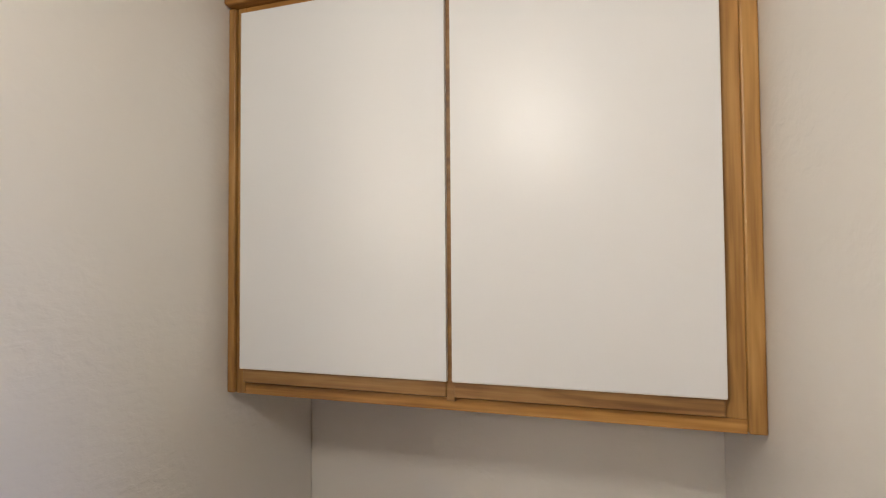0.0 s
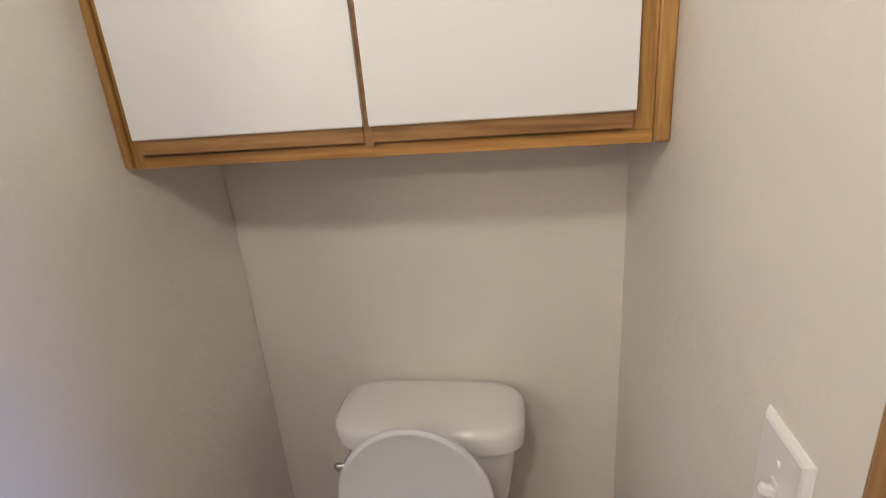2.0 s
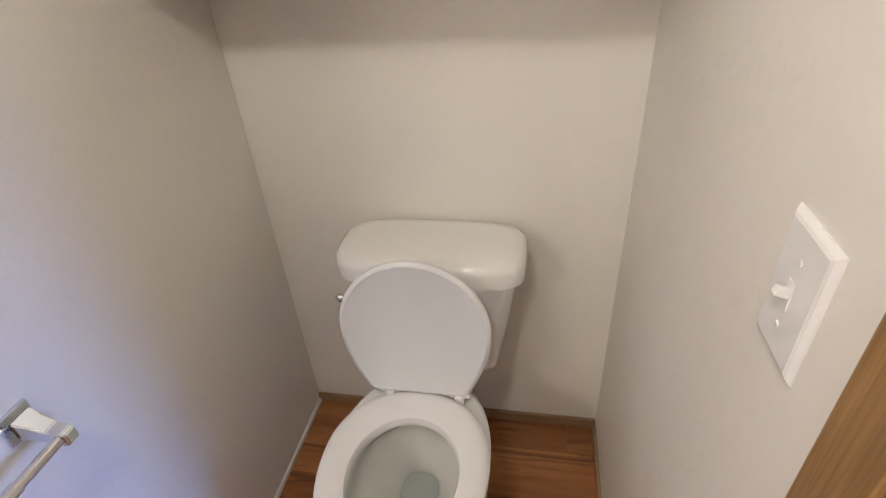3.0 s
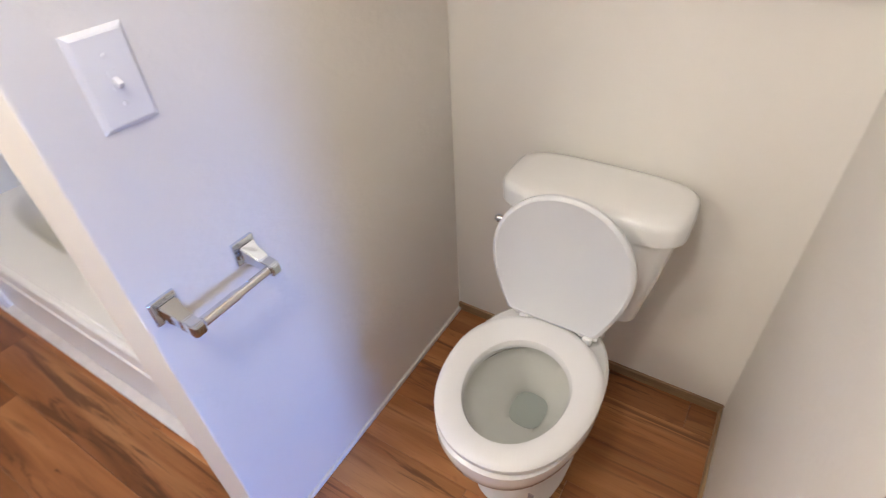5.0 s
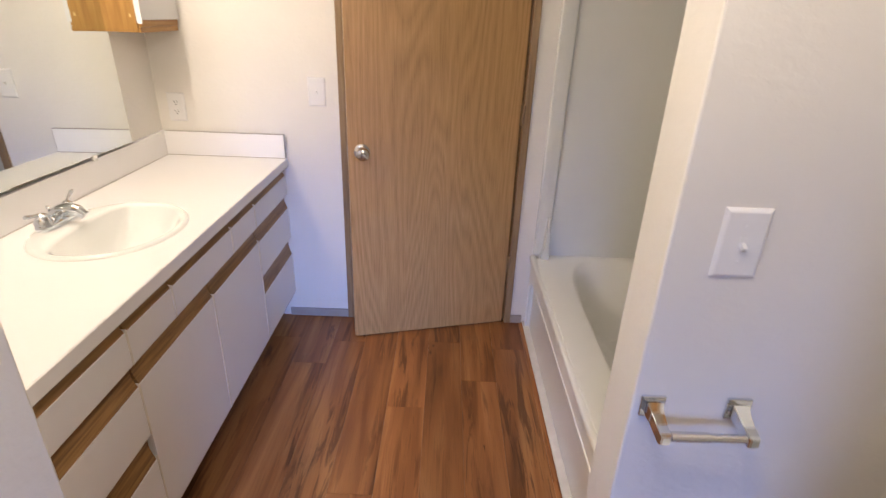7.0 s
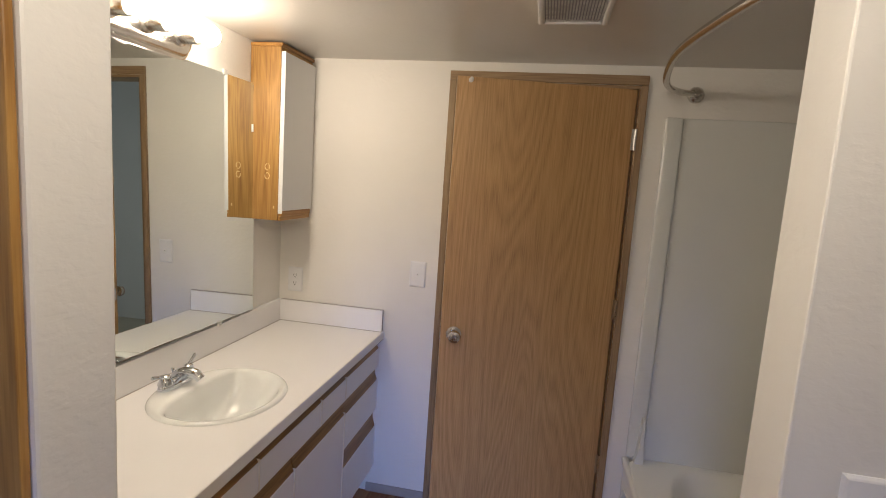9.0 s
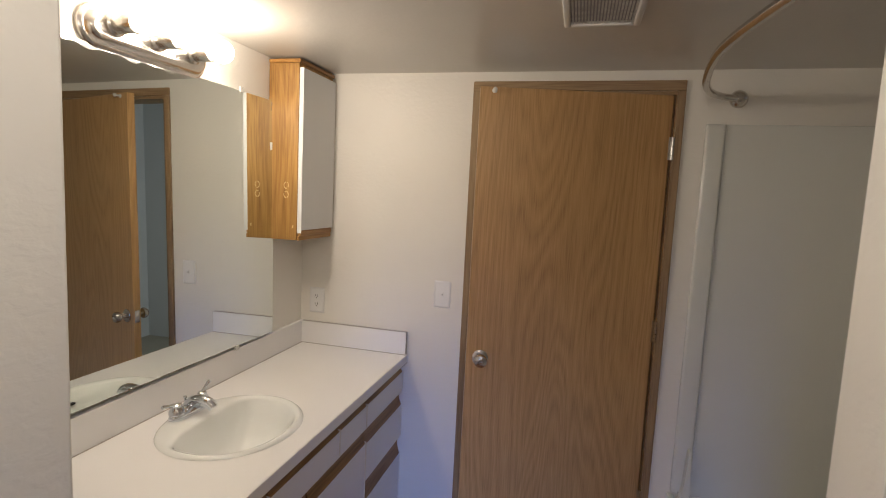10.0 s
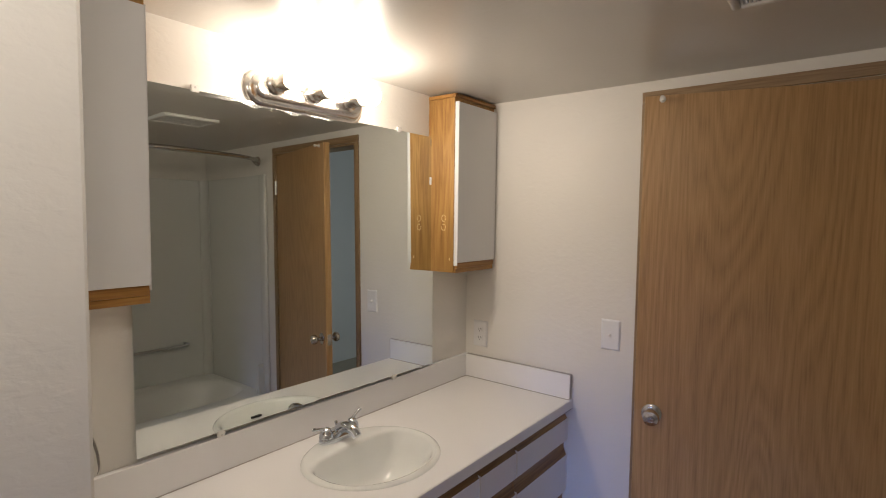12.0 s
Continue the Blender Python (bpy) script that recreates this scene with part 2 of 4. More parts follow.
M_CAULK = mat("white_caulk", (0.72, 0.70, 0.66), 0.55, vary=0.06, vscale=25)
M_GREYBASE = mat("grey_vinyl_baseboard", (0.36, 0.32, 0.29), 0.5, vary=0.08, vscale=12)
M_RUBBER = mat("white_rubber", (0.70, 0.68, 0.64), 0.5)
M_WATER = mat("toilet_water", (0.42, 0.46, 0.43), 0.03, vary=0.02, coat=0.6)
M_STICK = mat("grey_sticker", (0.28, 0.28, 0.30), 0.5)
M_SILVER = mat("desilvered_mirror_edge", (0.17, 0.14, 0.11), 0.5, vary=0.4, vscale=120)
M_CLOUD = mat("clouded_silvering", (0.66, 0.67, 0.65), 0.16, 1.0, vary=0.2, vscale=70, bump=0.0003, bscale=60)
M_GLOBE = emitter("glowing_bulb_glass", (1.0, 0.86, 0.68), 30.0)
M_SHADE = emitter("glowing_lamp_shade", (1.0, 0.86, 0.68), 10.0)

M_MIRROR = bpy.data.materials.new("silvered_mirror")
M_MIRROR.use_nodes = True
mb = M_MIRROR.node_tree.nodes["Principled BSDF"]
mb.inputs["Base Color"].default_value = (0.73, 0.765, 0.74, 1)
mb.inputs["Metallic"].default_value, mb.inputs["Roughness"].default_value = 1.0, 0.012
M_GLASS = bpy.data.materials.new("window_glass")
M_GLASS.use_nodes = True
gb = M_GLASS.node_tree.nodes["Principled BSDF"]
gb.inputs["Transmission Weight"].default_value, gb.inputs["Roughness"].default_value = 1.0, 0.0


# ---- mesh helpers ----
ORIGIN = {}


def part(name, bm, material, parent=None, label="", smooth=False):
    """One mesh object out of a bmesh in world metres, under a thing or a part."""
    me = bpy.data.meshes.new(name)
    bmesh.ops.recalc_face_normals(bm, faces=bm.faces[:])
    if parent is not None:
        bmesh.ops.translate(bm, verts=bm.verts[:], vec=-ORIGIN[parent])
    bm.to_mesh(me)
    bm.free()
    me.materials.append(material)
    if smooth:
        me.shade_smooth()
        me.set_sharp_from_angle(angle=radians(38))
    ob = new(name, me)
    if parent is not None:
        ob.parent = parent
        ORIGIN[ob] = ORIGIN[parent]
    if label:
        ob["label"] = label
    return ob


def thing(name, base, label, category, group="", kind=""):
    e = new(name)
    e.empty_display_size = 0.05
    e.location = base
    ORIGIN[e] = Vector(base)
    return tagged(e, label, category, group, kind)


def box(bm, x0, x1, y0, y1, z0, z1, bev=0.0, seg=2):
    x0, x1 = min(x0, x1), max(x0, x1)
    y0, y1 = min(y0, y1), max(y0, y1)
    z0, z1 = min(z0, z1), max(z0, z1)
    g = bmesh.ops.create_cube(bm, size=1.0, matrix=Matrix.LocRotScale(((x0 + x1) / 2, (y0 + y1) / 2, (z0 + z1) / 2), None, (x1 - x0, y1 - y0, z1 - z0)))
    if bev:
        es = {e for v in g["verts"] for e in v.link_edges}
        bmesh.ops.bevel(bm, geom=list(es), offset=bev, segments=seg, profile=0.5, affect="EDGES")
    return bm


def B(x0, x1, y0, y1, z0, z1, bev=0.0, seg=2):
    return box(bmesh.new(), x0, x1, y0, y1, z0, z1, bev, seg)


def rod(bm, p0, p1, r0, r1=None, seg=20):
    p0, p1 = Vector(p0), Vector(p1)
    d = p1 - p0
    m = Matrix.Translation((p0 + p1) / 2) @ d.to_track_quat("Z", "Y").to_matrix().to_4x4()
    bmesh.ops.create_cone(bm, cap_ends=True, segments=seg, radius1=r0, radius2=r0 if r1 is None else r1, depth=d.length, matrix=m)
    return bm


def loft(bm, rings, close_start=False, close_end=False):
    rows = [[bm.verts.new(p) for p in ring] for ring in rings]
    n = len(rows[0])
    for a, b in zip(rows, rows[1:]):
        for i in range(n):
            bm.faces.new((a[i], a[(i + 1) % n], b[(i + 1) % n], b[i]))
    if close_start:
        bm.faces.new(rows[0][::-1])
    if close_end:
        bm.faces.new(rows[-1])
    return bm


def lathe(bm, profile, place, axis, seg=24):
    """profile: (radius, distance along the axis)."""
    q = Vector(axis).to_track_quat("Z", "Y")
    rings = []
    for r, h in profile:
        rings.append([Vector(place) + q @ Vector((max(r, 1e-4) * math.cos(2 * math.pi * i / seg), max(r, 1e-4) * math.sin(2 * math.pi * i / seg), h)) for i in range(seg)])
    return loft(bm, rings, True, True)


def tube(bm, pts, r, seg=14):
    pts = [Vector(p) for p in pts]
    rs = r if isinstance(r, (list, tuple)) else [r] * len(pts)
    rings, up = [], Vector((0.13, 0.21, 1)).normalized()
    for i, p in enumerate(pts):
        d = (pts[min(i + 1, len(pts) - 1)] - pts[max(i - 1, 0)]).normalized()
        a = d.cross(up).normalized()
        c = a.cross(d)
        rings.append([p + rs[i] * (math.cos(2 * math.pi * k / seg) * a + math.sin(2 * math.pi * k / seg) * c) for k in range(seg)])
    return loft(bm, rings, True, True)


def bezier(p, n=16):
    """Points along a smooth line through p."""
    p = [Vector(a) for a in p]
    out = []
    for i in range(len(p) - 1):
        a, b, c, d = p[max(i - 1, 0)], p[i], p[i + 1], p[min(i + 2, len(p) - 1)]
        for k in range(n):
            t = k / n
            out.append(0.5 * (2 * b + (c - a) * t + (2 * a - 5 * b + 4 * c - d) * t * t + (3 * b - a - 3 * c + d) * t ** 3))
    return out + [p[-1]]


def oval(cx, cy, z, ax, ay, n=48, power=2.0, front=None):
    """A super-ellipse ring; front: half-length on the -y side."""
    ring = []
    for i in range(n):
        a = 2 * math.pi * i / n
        c, s = math.cos(a), math.sin(a)
        x = ax * math.copysign(abs(c) ** (2 / power), c)
        h = (front if front is not None and s < 0 else ay)
        y = h * math.copysign(abs(s) ** (2 / power), s)
        ring.append(Vector((cx + x, cy + y, z)))
    return ring


def prism(bm, ring, direction):
    """A solid from a flat outline pushed along a direction."""
    d = Vector(direction)
    return loft(bm, [[Vector(p) for p in ring], [Vector(p) + d for p in ring]], True, True)


def structure(name, bm, material, label, category):
    return tagged(part(name, bm, material), label, category, kind="structure")


# ---- the plan ----
XW, YS, XE, ZC = -1.541, -2.538, 0.868, 2.085     # inner faces: west, south, east walls, ceiling
PX0, PY = -0.128, -0.91                          # partition between tub and toilet
SX0, SX1, SY = 0.248, 0.36, -1.80                # stub wall at the vanity's end
DY0, DY1, DZ = -1.714, -0.940, 2.006             # opening of the door in the west wall
EY0, EY1, EZ = -1.72, -0.856, 2.00               # opening in the east wall
T = 0.12

bm = B(XW - T, XE + T, 0, T, 0, ZC)
structure("wall_north", bm, M_WALL, "cream textured wall behind toilet and tub", "wall")
bm = B(PX0, 0, PY, -0.0005, 0, ZC, 0.004)
structure("wall_partition", bm, M_WALL, "cream textured partition wall between tub and toilet", "wall")
bm = B(XW - T, XW, YS, DY0, 0, ZC)
box(bm, XW - T, XW, DY1, 0, 0, ZC)
box(bm, XW - T, XW, DY0, DY1, DZ, ZC)
structure("wall_west", bm, M_WALL, "cream textured wall with an oak door", "wall")
bm = B(XW - T, XE + T, YS - T, YS, 0, ZC)
structure("wall_south", bm, M_WALL, "cream textured wall behind the vanity mirror", "wall")
bm = B(SX0, SX1, YS + 0.0005, SY, 0, ZC, 0.005)
structure("wall_stub", bm, M_WALL, "cream textured wall end beside the vanity", "wall")
bm = B(XE, XE + T, EY1, 0, 0, ZC)
box(bm, XE, XE + T, YS, EY0, 0, ZC)
box(bm, XE, XE + T, EY0, EY1, EZ, ZC)
structure("wall_east", bm, M_WALL, "cream textured wall with the entrance opening", "wall")
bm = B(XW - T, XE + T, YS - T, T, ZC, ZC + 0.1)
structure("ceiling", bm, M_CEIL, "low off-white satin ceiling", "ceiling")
bm = B(XW - T - 2.2, XE + T + 3.4, -4.2, 1.2, -0.06, -0.009)
structure("floor_slab", bm, M_SUB, "dark subfloor under the planks", "floor")

# room behind the entrance, with the window that gives the cool light
bx0, bx1, by0, by1, bz = XE + T, 4.2, -4.0, 1.0, 2.4
bm = B(bx0, bx1, by0, by0 - T, 0, bz)
box(bm, bx0, bx1, by1, by1 + T, 0, bz)
WINDOWS = ((-2.49, -1.69), (-1.09, -0.30))
for a, c in ((by0, -2.49), (-1.69, -1.09), (-0.30, by1)):
    box(bm, bx1, bx1 + T, a, c, 0, bz)
for a, c in WINDOWS:
    box(bm, bx1, bx1 + T, a, c, 0, 0.75)
    box(bm, bx1, bx1 + T, a, c, 1.98, bz)
box(bm, bx0 - 0.02, bx0, by0, YS - T, 0, bz)
box(bm, bx0 - 0.02, bx0, T, by1, 0, bz)
box(bm, bx0 - 0.02, bx0, YS - T, T, ZC + 0.1, bz)
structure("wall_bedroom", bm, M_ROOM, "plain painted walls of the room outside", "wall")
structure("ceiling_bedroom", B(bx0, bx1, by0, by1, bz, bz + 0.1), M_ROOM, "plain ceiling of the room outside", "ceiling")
structure("floor_bedroom", B(bx0, bx1, by0, by1, -0.008, 0.004), M_CARPET, "beige carpet of the room outside", "floor")
for i, (a, c) in enumerate(WINDOWS):
    win = thing("window_%d" % (i + 1), (bx1, (a + c) / 2, 0.75), "white framed window in the room outside", "window", kind="structure")
    bm = bmesh.new()
    for ya, yb, za, zb in ((a, a + 0.04, 0.75, 1.98), (c - 0.04, c, 0.75, 1.98), (a + 0.04, c - 0.04, 0.75, 0.79), (a + 0.04, c - 0.04, 1.94, 1.98)):
        box(bm, bx1 + 0.02, bx1 + 0.08, ya, yb, za, zb)
    part("window_frame", bm, M_PLATE, win)
    pane = part("pane", B(bx1 + 0.045, bx1 + 0.05, a + 0.04, c - 0.04, 0.79, 1.94), M_GLASS, win)
    pane.visible_shadow = False

# room behind the ajar door
hx0, hx1, hy0, hy1 = -3.7, XW - T, -3.0, 0.6
bm = B(hx0 - T, hx0, hy0, hy1, 0, bz)
box(bm, hx0, hx1, hy1, hy1 + T, 0, bz)
box(bm, hx0, hx1, hy0 - T, hy0, 0, bz)
box(bm, hx1, hx1 + 0.02, hy0, YS - T, 0, bz)
box(bm, hx1, hx1 + 0.02, T, hy1, 0, bz)
box(bm, hx1, hx1 + 0.02, YS - T, T, ZC + 0.1, bz)
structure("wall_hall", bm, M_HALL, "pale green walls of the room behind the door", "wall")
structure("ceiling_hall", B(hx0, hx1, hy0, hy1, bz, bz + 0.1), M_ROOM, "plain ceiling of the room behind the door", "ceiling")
structure("floor_hall", B(hx0, hx1, hy0, hy1, -0.008, 0.004), M_CARPET, "beige carpet behind the door", "floor")


# ---- trim ----
def casing(name, xa, xb, y0, y1, z, w, lining, label, upright):
    """Flat casing on one face of a wall round a door opening, and the lining of the opening."""
    c = thing(name, ((xa + xb) / 2, (y0 + y1) / 2, 0), label, "door frame", kind="structure")
    part("jamb_casing", B(xa, xb, y0 - w[0], y0, 0, z, 0.003), upright, c)
    part("jamb_casing", B(xa, xb, y1, y1 + w[1], 0, z, 0.003), upright, c)
    part("head_casing", B(xa, xb, y0 - w[0], y1 + w[1], z + 0.0004, z + w[2], 0.003), M_CASEY, c)
    lx0, lx1 = lining
    part("jamb_lining", B(lx0, lx1, y0, y0 + 0.014, 0, z - 0.014), upright, c)
    # this side's lining is coloured dark for the shade in the hinge gap
    part("jamb_lining", B(lx0, lx1, y1 - 0.004, y1, 0, z - 0.014), M_DARKOAK_SHADE, c)
    part("head_lining", B(lx0, lx1, y0, y1, z - 0.014, z - 0.0004), M_CASEY, c)
    return c


frame_west = casing("door_frame_1", XW, XW + 0.012, DY0, DY1, DZ, (0.030, 0.030, 0.039), (XW - T, XW + 0.001), "oak-toned flat door casing on the wall", M_CASE)
# coloured dark as the door gap's shade; hinge-side strip widened to block hall light
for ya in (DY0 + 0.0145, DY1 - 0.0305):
    part("gap_shade_strip", B(XW - 0.062, XW - (0.046 if ya < -1.5 else 0.034), ya, ya + (0.016 if ya < -1.5 else 0.0262), 0, DZ - 0.0145), M_DARKOAK_SHADE, frame_west, "oak stop strip coloured dark as the shade in the door gap")
casing("door_frame_2", XE - 0.012, XE, EY0, EY1, EZ, (0.058, 0.058, 0.058), (XE - 0.001, XE + T), "oak door casing at the entrance opening", M_JAMB)

structure("baseboard", B(0.0005, XE - 0.0005, -0.010, -0.0003, 0, 0.034, 0.002), M_BASEW, "low oak baseboard behind the toilet", "baseboard")
structure("baseboard_1", B(0.0003, 0.009, PY + 0.002, -0.0105, 0, 0.016, 0.002), M_CAULK, "low white trim strip along the partition", "baseboard")
structure("baseboard_2", B(PX0 + 0.002, -0.001, PY - 0.009, PY - 0.0003, 0, 0.026, 0.002), M_BASEW, "short oak baseboard at the partition end", "baseboard")
structure("baseboard_3", B(XE - 0.009, XE - 0.0003, EY1 + 0.06, -0.0105, 0, 0.024, 0.002), M_CASEY, "low oak baseboard along the side wall", "baseboard")
structure("baseboard_4", B(XW + 0.0003, XW + 0.01, -2.04, DY0 - 0.031, 0, 0.045, 0.003), M_GREYBASE, "grey vinyl baseboard beside the vanity", "baseboard")
structure("baseboard_5", B(XW + 0.0003, XW + 0.01, DY1 + 0.031, -0.852, 0, 0.045, 0.003), M_GREYBASE, "grey vinyl baseboard between door and tub", "baseboard")


# ---- toilet corner: wall cabinet ----
def wall_cabinet():
    c = thing("wall_cabinet", (0.43, -0.15, 1.297), "oak-framed wall cabinet with two white doors over the toilet", "cabinet", "wall cabinets")
    z0, z1, yf = 1.297, 2.008, -0.283
    part("body", B(0.004, XE - 0.004, yf + 0.020, -0.002, z0 + 0.006, ZC - 0.002), M_OAKX, c)
    part("filler", B(0.0004, 0.0165, yf - 0.006, yf + 0.0195, z0 + 0.001, z1, 0.003), M_OAK, c, "oak filler strip")
    part("filler", B(XE - 0.0235, XE - 0.0004, yf - 0.006, yf + 0.0195, z0 + 0.001, z1, 0.003), M_OAK, c, "oak filler strip")
    part("stile", B(0.0170, 0.036, yf, yf + 0.0195, z0, z1, 0.0015), M_OAK, c)
    part("stile", B(XE - 0.066, XE - 0.0237, yf, yf + 0.0195, z0 + 0.0202, z1, 0.0008), M_OAK, c)
    part("bottom_rail", B(0.0362, XE - 0.0237, yf, yf + 0.0195, z0, z0 + 0.0200, 0.0008), M_OAKX, c)
    part("top_rail", B(0.0362, XE - 0.0662, yf, yf + 0.0195, z1 - 0.028, z1, 0.0015), M_OAKX, c)
    part("mullion", B(0.4225, 0.4355, yf - 0.010, yf + 0.0195, z0 + 0.017, z1 - 0.0285), M_DARKOAK_SHADE, c)
    part("crown_moulding", B(0.0004, XE - 0.0004, yf - 0.022, yf + 0.0195, z1 + 0.0005, ZC - 0.001, 0.006, 3), M_OAKX, c, "oak crown strip under the ceiling")
    for a, b_ in ((0.0385, 0.4245), (0.4335, XE - 0.0505)):
        d = part("door", B(a, b_, yf - 0.0195, yf - 0.002, z0 + 0.050, z1 - 0.020, 0.001), M_LAM, c, "white laminate door")
        # pull in darker oak: the shadow below the door is put into its colour
        part("finger_pull", B(a + 0.002, b_ - 0.002, yf - 0.013, yf - 0.0022, z0 + 0.0235, z0 + 0.0485, 0.002), M_DARKOAK_SHADE, d, "routed oak finger pull")
        part("edge_strip", B(a + 0.0006, b_ - 0.0006, yf - 0.0190, yf - 0.003, z0 + 0.0488, z0 + 0.0499), M_EDGE, d)
    return c


wall_cabinet()


# ---- toilet ----
def toilet(cx):
    t = thing("toilet", (cx, -0.35, 0), "white porcelain two-piece toilet with its lid raised", "toilet")
    n = 56
    hy = -0.286
    cy = -0.455
    # pedestal and bowl outside, from the floor up to the rim
    rings = [oval(cx, -0.36, 0.001, 0.115, 0.17, n, 2.6, 0.20), oval(cx, -0.36, 0.02, 0.118, 0.175, n, 2.6, 0.205), oval(cx, -0.36, 0.035, 0.108, 0.165, n, 2.5, 0.19),
             oval(cx, -0.37, 0.12, 0.095, 0.16, n, 2.4, 0.165), oval(cx, -0.38, 0.20, 0.105, 0.19, n, 2.3, 0.19), oval(cx - 0.004, -0.40, 0.27, 0.138, 0.215, n, 2.2, 0.236),
             oval(cx - 0.005, -0.43, 0.33, 0.163, 0.235, n, 2.2, 0.246), oval(cx - 0.005, -0.435, 0.365, 0.169, 0.235, n, 2.25, 0.248), oval(cx - 0.005, -0.435, 0.386, 0.168, 0.235, n, 2.25, 0.247),
             oval(cx - 0.005, -0.435, 0.392, 0.161, 0.228, n, 2.25, 0.239)]
    inner = [oval(cx, -0.475, 0.391, 0.120, 0.145, n, 2.0, 0.155), oval(cx, -0.475, 0.375, 0.116, 0.140, n, 2.0, 0.150), oval(cx, -0.475, 0.355, 0.126, 0.150, n, 2.0, 0.16),
             oval(cx, -0.468, 0.315, 0.114, 0.135, n, 2.0, 0.150), oval(cx, -0.445, 0.272, 0.082, 0.098, n, 2.1, 0.120), oval(cx, -0.418, 0.245, 0.052, 0.062, n, 2.4, 0.072),
             oval(cx, -0.405, 0.225, 0.040, 0.046, n, 2.8, 0.050), oval(cx, -0.398, 0.16, 0.034, 0.036, n, 3.0, 0.040)]
    bm = loft(bmesh.new(), rings + inner[:2], True, False)
    part("bowl", bm, M_PORC, t, smooth=True)
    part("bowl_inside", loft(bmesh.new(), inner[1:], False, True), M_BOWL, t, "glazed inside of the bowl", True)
    part("water", prism(bmesh.new(), oval(cx, -0.404, 0.228, 0.043, 0.049, n, 2.7, 0.053), (0, 0, -0.003)), M_WATER, t, "still water", True)
    # deck under the tank
    part("tank_deck", B(cx - 0.10, cx + 0.10, -0.27, -0.05, 0.30, 0.388, 0.02, 3), M_PORC, t, smooth=True)
    # seat ring
    so, si = (cx - 0.005, -0.452, 0.170, 0.172, 0.228), (cx - 0.003, -0.480, 0.108, 0.122, 0.142)

    def o(k, z, g):
        return oval(k[0], k[1], z, k[2] + g, k[3] + g, n, 2.15 if k is so else 2.0, k[4] + g)
    ring = [o(si, 0.397, 0), o(so, 0.397, -0.006), o(so, 0.403, 0.0), o(so, 0.413, 0.0), o(so, 0.419, -0.005), o(so, 0.422, -0.018), o(si, 0.421, 0.016), o(si, 0.416, 0.004), o(si, 0.405, -0.001), o(si, 0.397, 0)]
    seat = part("seat", loft(bmesh.new(), ring), M_SEAT, t, "white plastic seat ring", True)
    # raised lid, leaning on the tank
    tilt = Matrix.Translation((cx - 0.010, hy + 0.010, 0.409)) @ Matrix.Rotation(radians(-6), 4, "X")

    def lid_ring(g, off):
        pts = []
        for i in range(n):
            a = 2 * math.pi * i / n
            c, s = math.cos(a), math.sin(a)
            if s > 0:
                x, z = 0.163 * c, 0.178 + 0.168 * s
            else:
                f = min(1.0, -s * 1.25)
                z = 0.178 - 0.170 * f
                x = math.copysign(0.163 - 0.055 * f ** 1.7, c) if -s < 0.8 else c / 0.6 * 0.108
            k = 1 - g / 0.165
            pts.append(tilt @ Vector((x * k, off, 0.170 + (z - 0.170) * k)))
        return pts
    bm = loft(bmesh.new(), [lid_ring(0.004, 0.0), lid_ring(0.0, -0.004), lid_ring(0.0, -0.012), lid_ring(0.004, -0.016), lid_ring(0.009, -0.017), lid_ring(0.011, -0.0155)], True, True)
    lid = part("lid", bm, M_LID, t, "white painted seat lid standing open", True)
    for hx in (cx - 0.076, cx + 0.082):
        h = part("hinge", B(hx - 0.011, hx + 0.011, hy - 0.012, hy + 0.012, 0.398, 0.424, 0.005, 3), M_SEAT, t, "white plastic hinge", True)
        bm = rod(bmesh.new(), (hx - 0.022, hy + 0.001, 0.419), (hx + 0.022, hy + 0.001, 0.419), 0.0055)
        part("pin", bm, M_SEAT, h, smooth=True)
    # tank
    tk = [oval(cx + 0.006, -0.105, z, a, b_, n, 4.6) for z, a, b_ in ((0.384, 0.140, 0.072), (0.392, 0.150, 0.080), (0.53, 0.176, 0.089), (0.648, 0.193, 0.095), (0.652, 0.189, 0.091))]
    tank = part("tank", loft(bmesh.new(), tk, True, True), M_PORC, t, smooth=True)
    tl = [oval(cx + 0.005, -0.108, z, a, b_, n, 3.9) for z, a, b_ in ((0.6525, 0.201, 0.096), (0.655, 0.210, 0.103), (0.690, 0.212, 0.105), (0.704, 0.208, 0.101), (0.713, 0.197, 0.090), (0.716, 0.17, 0.07))]
    part("tank_lid", loft(bmesh.new(), tl, True, True), M_PORC, t, smooth=True)
    bm = rod(bmesh.new(), (cx - 0.160, -0.195, 0.630), (cx - 0.160, -0.212, 0.630), 0.013)
    lever = part("flush_lever", bm, M_CHROME, t, "chrome flush lever", True)
    part("lever_arm", tube(bmesh.new(), [(cx - 0.152, -0.214, 0.630), (cx - 0.172, -0.220, 0.628), (cx - 0.184, -0.221, 0.627), (cx - 0.191, -0.221, 0.626)], [0.006, 0.0065, 0.0105, 0.006]), M_CHROME, lever, smooth=True)
    part("sticker", B(cx + 0.075, cx + 0.088, -0.566, -0.563, 0.10, 0.16), M_STICK, t, "small grey sticker")
    for sx in (-0.108, 0.108):
        part("bolt_cap", lathe(bmesh.new(), [(0.014, 0), (0.014, 0.006), (0.009, 0.013), (0.001, 0.015)], (cx + sx * 0.95, -0.33, 0.034), (0, 0, 1), 14), M_SEAT, t, smooth=True)


toilet(0.436)


